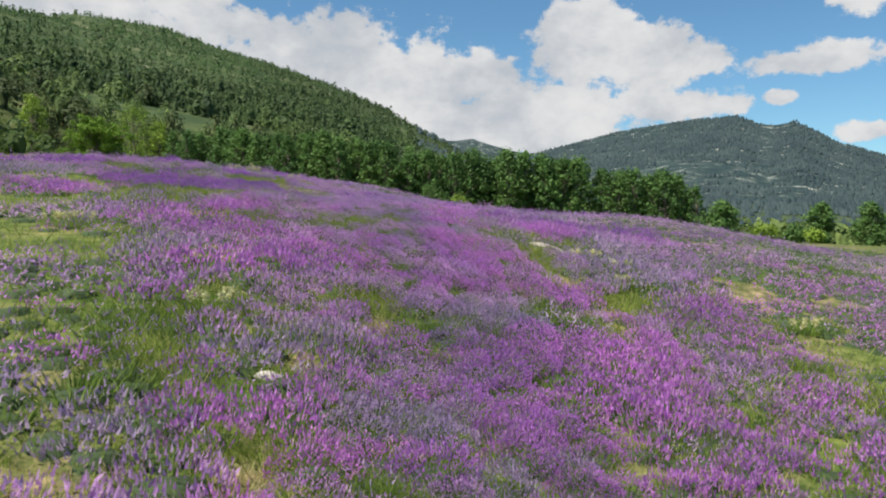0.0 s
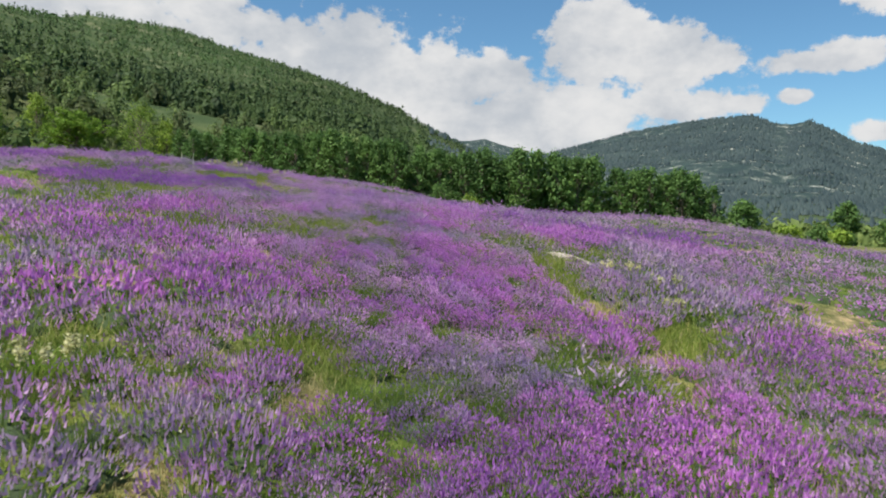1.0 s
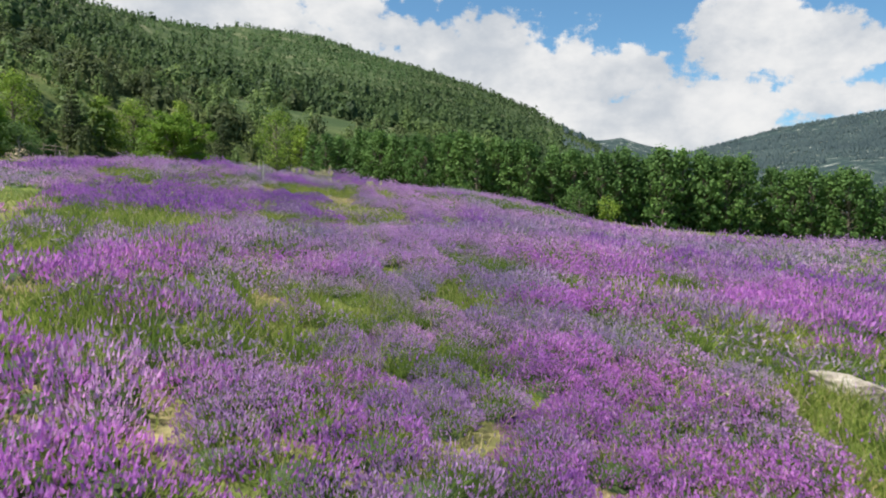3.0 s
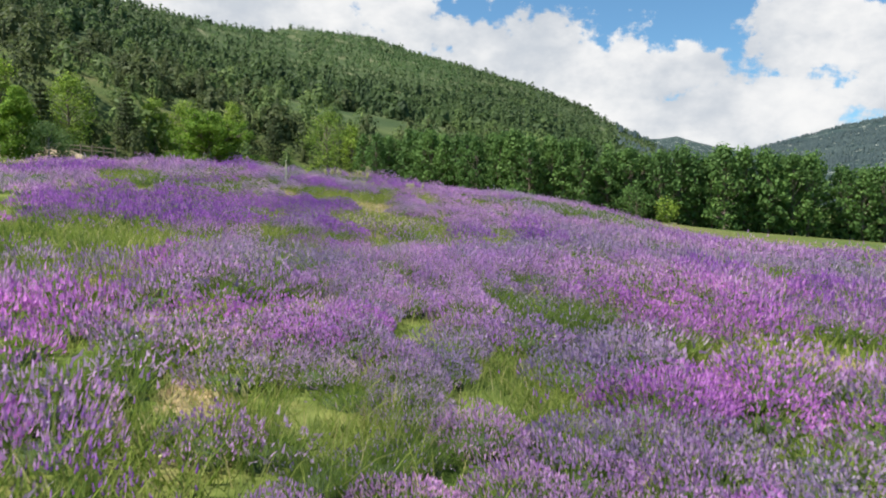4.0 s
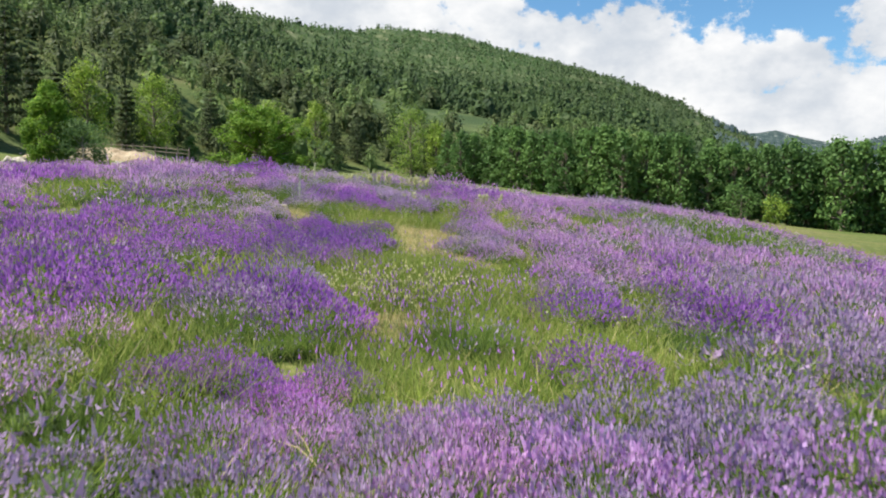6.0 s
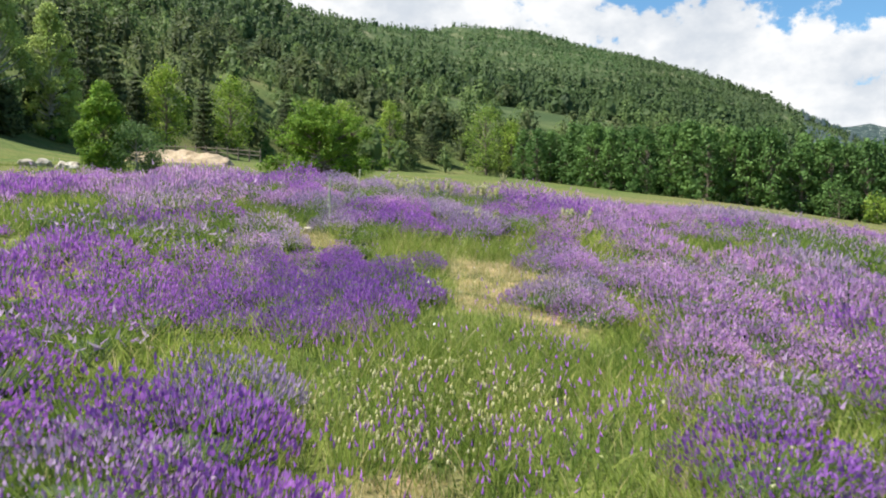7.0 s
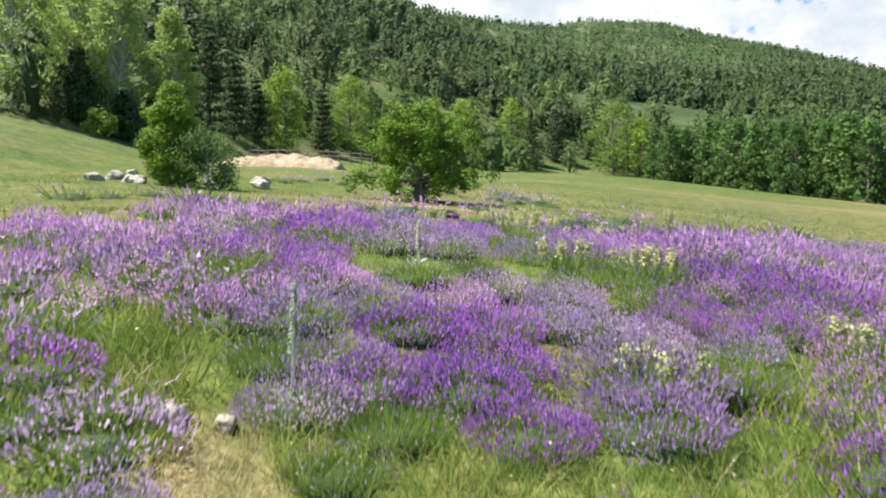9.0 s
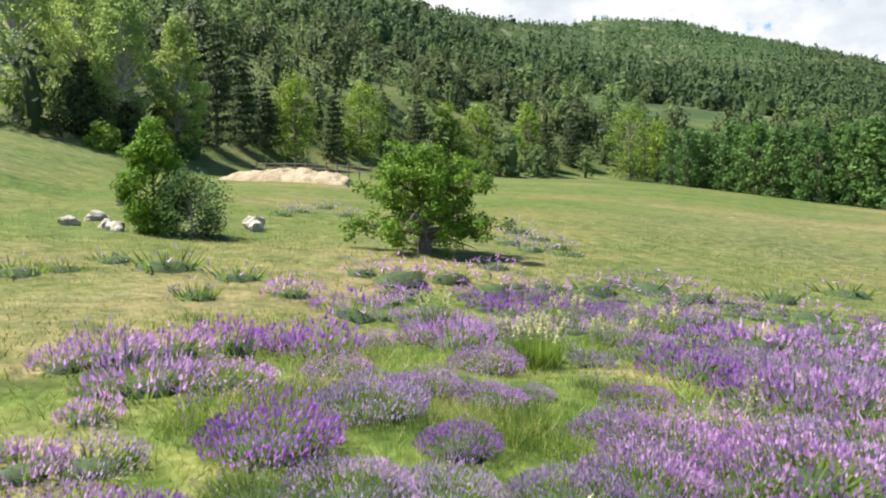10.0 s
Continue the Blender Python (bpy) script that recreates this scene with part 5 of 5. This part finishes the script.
for n, (x, y, w, h) in enumerate([(-36.6, 48.3, 0.75, 0.40), (-38.2, 50.3, 0.95, 0.45), (-35.0, 48.9, 0.75, 0.38), (-33.8, 48.5, 0.70, 0.40), (-33.2, 54.2, 0.85, 0.60), (-32.6, 53.8, 0.7, 0.5), (-1.95, 8.6, 0.30, 0.16),
                                  (-33.6, 54.4, 0.5, 0.3), (-46, 56, 0.7, 0.35), (-10.1, 33.36, 0.22, 0.12), (-9.8, 33.5, 0.16, 0.10), (-9.95, 33.1, 0.12, 0.07)]):
    stone(x, y, w, h, n + 1)
slab = stone(2.65, 19.25, 0.95, 0.22, 31, 0.30)
slab.rotation_euler = (0, radians(16), radians(-14))
tagged(slab, "long pale limestone slab among grass and lavender", "stone")


def herb(x, y, wide, tall, stems, seed):
    """A clump of upright green leaves with cream flower plumes."""
    rng = np.random.default_rng(seed)
    top = empty("cream_flowered_herb", x, y)
    n = stems * 42
    a, d = rng.uniform(0, 2 * math.pi, n), wide / 2 * np.sqrt(rng.random(n))
    base = np.stack([d * np.cos(a), d * np.sin(a), 0 * a], 1)
    tip = base * 1.25 + np.stack([0 * a, 0 * a, tall * rng.uniform(0.25, 0.70, n)], 1) + rng.normal(size=(n, 3)) * 0.07
    tagged(build("foliage", [(*blades(base, tip, 0.011, rng), HERB)], top), kind="stuff")
    a, d = rng.uniform(0, 2 * math.pi, stems), wide / 2 * np.sqrt(rng.random(stems))
    base = np.stack([d * np.cos(a), d * np.sin(a), 0 * a], 1)
    up = unit(np.stack([0.25 * np.cos(a), 0.25 * np.sin(a), 1 + 0 * a], 1) + rng.normal(size=(stems, 3)) * 0.08)
    foot = base + up * tall * rng.uniform(0.6, 0.75, (stems, 1))
    plume = spikes(foot, up, tall * rng.uniform(0.25, 0.42, stems), rng.uniform(0.010, 0.018, stems), rng, EAR, 5)
    m = stems * 75
    pick = rng.integers(0, stems, m)
    tuft = foot[pick] + up[pick] * (tall * 0.36 * rng.random((m, 1))) + rng.normal(size=(m, 3)) * 0.026
    tagged(build("bloom", [(*plume, CREAM), (*leaves(tuft, 0.033, rng), CREAM), (*slips(base, foot, 0.012, rng), HERB)], top), kind="stuff")
    return tagged(top, "green herb clump with pale cream flower plumes", "wildflower", "cream wildflowers")


for n, (x, y, w, h, k) in enumerate([(-18.1, 46.6, 0.55, 0.80, 8), (-14.4, 44.3, 0.85, 0.82, 20), (-14.8, 44.8, 0.4, 0.85, 6), (-16.4, 49.2, 0.6, 0.6, 7), (-14.7, 47.9, 0.8, 0.5, 8), (-14.5, 49.8, 0.9, 0.5, 8),
                                     (-9.4, 38.7, 0.7, 0.42, 9), (-10.3, 38.5, 0.4, 0.38, 6), (-3.3, 10.9, 0.7, 0.3, 7), (3.5, 18.9, 0.8, 0.3, 8), (4.1, 18.0, 0.7, 0.3, 7), (3.9, 16.4, 0.5, 0.3, 5), (-8.1, 35.6, 0.45, 0.35, 6),
                                     (-7.2, 37.5, 0.4, 0.35, 5), (6.9, 14.6, 0.5, 0.3, 5), (-7.6, 15.8, 1.0, 0.3, 9)]):
    herb(x, y, w, h, k, 80 + n)


def mullein(x, y, tall, seed, petals, arms=0):
    """A tall single stalk with a woolly spike and a rosette."""
    rng = np.random.default_rng(seed)
    top = empty("mullein", x, y)
    build("stalk", [(*tube([(0, 0, -0.05), (0.015, 0.01, tall * 0.5), (0.03, 0.0, tall * 0.95)], [0.010, 0.008, 0.004], 6), SAGE)], top, smooth=True)
    m = 170
    s = rng.random(m)
    a = rng.uniform(0, 2 * math.pi, m)
    p = np.stack([0.03 * s + 0.014 * np.cos(a), 0.014 * np.sin(a), tall * (0.42 + 0.58 * s)], 1)
    build("flower_spike", [(*leaves(p, 0.022, rng, np.stack([np.cos(a), np.sin(a), 0.4 + 0 * a], 1)), petals)], top)
    for k in range(arms):
        a, low = k * 2.4, tall * (0.35 + 0.45 * k / arms)
        reach = tall * (0.20 - 0.12 * k / arms)
        root, tip = np.array((0.015, 0.0, low)), np.array((reach * math.cos(a), reach * math.sin(a), low + tall * 0.30))
        p = root + (tip - root) * rng.uniform(0.25, 1, (46, 1)) + rng.normal(size=(46, 3)) * 0.012
        build("arm", [(*tube([root, tip], [0.005, 0.003], 4), SAGE), (*leaves(p, 0.024, rng), petals)], top)
    for k in range(11):
        a, reach = k * 2.4, rng.uniform(0.07, 0.14)
        tip = np.array([[reach * math.cos(a), reach * math.sin(a), rng.uniform(0.05, 0.16)]])
        build("leaf", [(*blades(np.zeros((1, 3)), tip, 0.045, rng, 0.2), SAGE)], top)
    return tagged(top, "tall grey-green mullein stalk rising above the lavender", "wildflower")


mullein(-9.74, 33.92, 0.74, 5, SAGE)
mullein(-10.35, 41.9, 0.72, 6, CREAM, 11)
mullein(-11.35, 37.2, 0.5, 7, SAGE)


def specks(name, mat, count, seed, label, size, zone):
    rng = np.random.default_rng(seed)
    x, y = rng.uniform(zone[0], zone[1], count * 4), rng.uniform(zone[2], zone[3], count * 4)
    lump = smooth_noise(x, y, 1.6, 20 + seed)
    keep = np.nonzero((lump > 0.62) & (openness(x, y) > 0.35))[0][:count]
    x, y = x[keep], y[keep]
    p = np.stack([x, y, land(x, y) + rng.uniform(0.18, 0.42, len(x))], 1)
    up = np.tile((0, 0, 1.0), (len(x), 1))
    ob = build(name, [(*leaves(p, size, rng, up, 0.4), mat), (*slips(p - (0, 0, 0.4), p, 0.006, rng), HERB)])
    tagged(ob, label, "wildflower", kind="stuff")


specks("white_wildflowers", WHITE, 420, 1, "small white wildflowers scattered through the field", 0.019, (-18, 8, 6, 46))
specks("yellow_wildflowers", CREAM, 1500, 2, "small pale yellow wildflowers in the grassy openings", 0.022, (-12, 8, 6, 40))

# a bed of pale yellow heads in the wide opening
def yellow_bed(cx, cy, wide, deep, count):
    rng = np.random.default_rng(9)
    a, d = rng.uniform(0, 2 * math.pi, count), np.sqrt(rng.random(count))
    x, y = cx + wide * d * np.cos(a), cy + deep * d * np.sin(a)
    up = unit(rng.normal(size=(count, 3)) * 0.15 + (0, 0, 1))
    base = np.stack([x, y, land(x, y)], 1)
    foot = base + up * rng.uniform(0.12, 0.26, (count, 1))
    heads = spikes(foot, up, rng.uniform(0.020, 0.036, count), rng.uniform(0.006, 0.011, count), rng, EAR, 5)
    ob = build("yellow_flower_bed", [(*heads, CREAM), (*slips(base, foot + up * 0.01, 0.006, rng), HERB)])
    tagged(ob, "pale yellow flower heads on thin stalks in grass", "wildflower", kind="stuff")


yellow_bed(-5.35, 28.6, 0.75, 0.75, 420)


# the lone pine with spreading boughs, and the round shrub beside it
def lone_pine(x, y):
    rng = np.random.default_rng(77)
    top = empty("pine_tree", x, y)
    build("trunk", [(*tube([(0, 0, -0.25), (0.03, 0.02, 0.35), (-0.05, 0.05, 1.0), (0.05, 0, 1.9), (0.0, 0.05, 2.9), (0.05, 0, 3.6)], [0.27, 0.22, 0.20, 0.15, 0.09, 0.03], 10), BARK)], top, smooth=True)
    boughs, dead, centre, face = [], [], [], []
    for i in range(34):
        s = i / 33  # from the lowest bough up
        z0 = 0.42 + 2.2 * s
        a = i * 2.4 + rng.normal() * 0.3
        lobe = 0.74 + 0.26 * abs(math.cos(a - 0.63))  # the crown is broader along one line
        reach = (3.25 - 2.15 * s ** 1.3) * lobe * rng.uniform(0.55, 1.08)
        tip = np.array([reach * math.cos(a), reach * math.sin(a), z0 + (0.02 + 0.62 * s) * reach + rng.normal() * 0.2])
        root = np.array([0, 0, z0])
        mid = root * 0.5 + tip * 0.5 + (0, 0, 0.10 + 0.08 * rng.normal())
        boughs.append(tube([root, mid, tip], [0.06 * (1.2 - s), 0.035, 0.01], 5))
        for k in range(8):
            u = rng.uniform(0.45, 1.04)
            hub = root * (1 - u) ** 2 + 2 * mid * u * (1 - u) + tip * u ** 2 + rng.normal(size=3) * (0.26, 0.26, 0.2)
            n = 80
            p = hub + unit(rng.normal(size=(n, 3))) * rng.uniform(0.1, 0.36, (n, 1)) * (1, 1, 0.8)
            boughs.append(tube([mid, hub], [0.018, 0.006], 4))
            centre.append(p), face.append(unit(unit(p - hub) + (0, 0, 0.45)))
    for i in range(34):
        a, reach, z0 = i * 1.7, rng.uniform(0.6, 2.2), rng.uniform(0.2, 1.3)
        dead.append(tube([(0, 0, z0), (reach * 0.5 * math.cos(a), reach * 0.5 * math.sin(a), z0 + 0.1), (reach * math.cos(a), reach * math.sin(a), max(0.05, z0 - 0.5 * rng.random()))], [0.03, 0.018, 0.005], 5))
    for i in range(26):
        a, z0 = 2.6 + rng.normal() * 0.7, rng.uniform(1.6, 3.0)
        reach = rng.uniform(0.6, 1.5)
        tip = np.array((reach * math.cos(a), reach * math.sin(a), z0 + rng.uniform(0.5, 1.2)))
        dead.append(tube([(0, 0, z0), tip * 0.5 + (0, 0, z0 * 0.5), tip], [0.028, 0.016, 0.005], 5))
    tagged(build("limb_work", [(*merge(boughs), BARK)], top, smooth=True), kind="stuff")
    tagged(build("dead_wood", [(*merge(dead), DEAD_WOOD)], top, smooth=True), "grey dead twigs", kind="stuff")
    build("crown", [(*leaves(np.concatenate(centre), 0.095, rng, np.concatenate(face), 0.4), BUSH_LEAF)], top)
    return tagged(top, "solitary green tree with low spreading boughs and dead twigs", "tree")


lone_pine(-23.9, 53.6)
bush = broadleaf("shrub", 4.1, 2.8, BUSH_LEAF, BARK, 17000, 0.095, 91, 0.02, "tall", 40)
stand(bush, -33.0, 49.5, 20)
tagged(bush, "dense bright green shrub standing in the meadow", "shrub")
bush = broadleaf("shrub", 2.3, 3.0, HILL_OAK, DEAD_WOOD, 4200, 0.09, 92, 0.02, "round", 26)
stand(bush, -31.4, 50.0, 75)
tagged(bush, "low dull green shrub with bare twigs in the meadow", "shrub")


# the sandy bank with its fence at the foot of the hill
def sand_bank():
    a, b = np.array((-78.5, 87.0)), np.array((-62.0, 89.7))
    nx, ny = 70, 20
    rng = np.random.default_rng(4)
    rows = []
    for i in range(nx):
        for j in range(ny):
            s, q = i / (nx - 1), j / (ny - 1)
            p = a + (b - a) * s + np.array((-0.45, 0.9)) * (q * 5.0 - 1.0)
            lift = 1.35 * math.sin(math.pi * q) ** 0.5 * math.sin(math.pi * s) ** 0.25
            rows.append((p[0], p[1], float(land(*p)) - 0.15 + lift * (0.55 + 0.6 * float(smooth_noise(p[0], p[1], 1.6, 30)) + 0.3 * float(smooth_noise(p[0], p[1], 0.5, 31)))))
    t = []
    for i in range(nx - 1):
        for j in range(ny - 1):
            p = i * ny + j
            t += [[p, p + ny, p + ny + 1], [p, p + ny + 1, p + 1]]
    ob = build("sand_bank", [(np.array(rows), np.array(t), SAND)], smooth=True)
    return tagged(ob, "bare pale sandy earth bank at the foot of the hill", "earth bank")


sand_bank()


def fence():
    top = empty("wooden_fence", -70, 92)
    last = None
    for k in range(13):
        x, y = -79 + 1.5 * k, 92.5 + 0.12 * k
        z = float(land(x, y)) + 1.0
        ox, oy, oz = x + 70, y - 92, z - float(land(-70, 92))
        build("post", [(*tube([(ox, oy, oz - 0.4), (ox, oy, oz + 1.1)], [0.09, 0.07], 6), BARK)], top)
        if last:
            for h in (0.35, 0.8):
                build("rail", [(*tube([(last[0], last[1], last[2] + h), (ox, oy, oz + h)], [0.05, 0.05], 5), BARK)], top)
        last = (ox, oy, oz)
    return tagged(top, "weathered wooden post and rail fence above the bank", "fence")


fence()
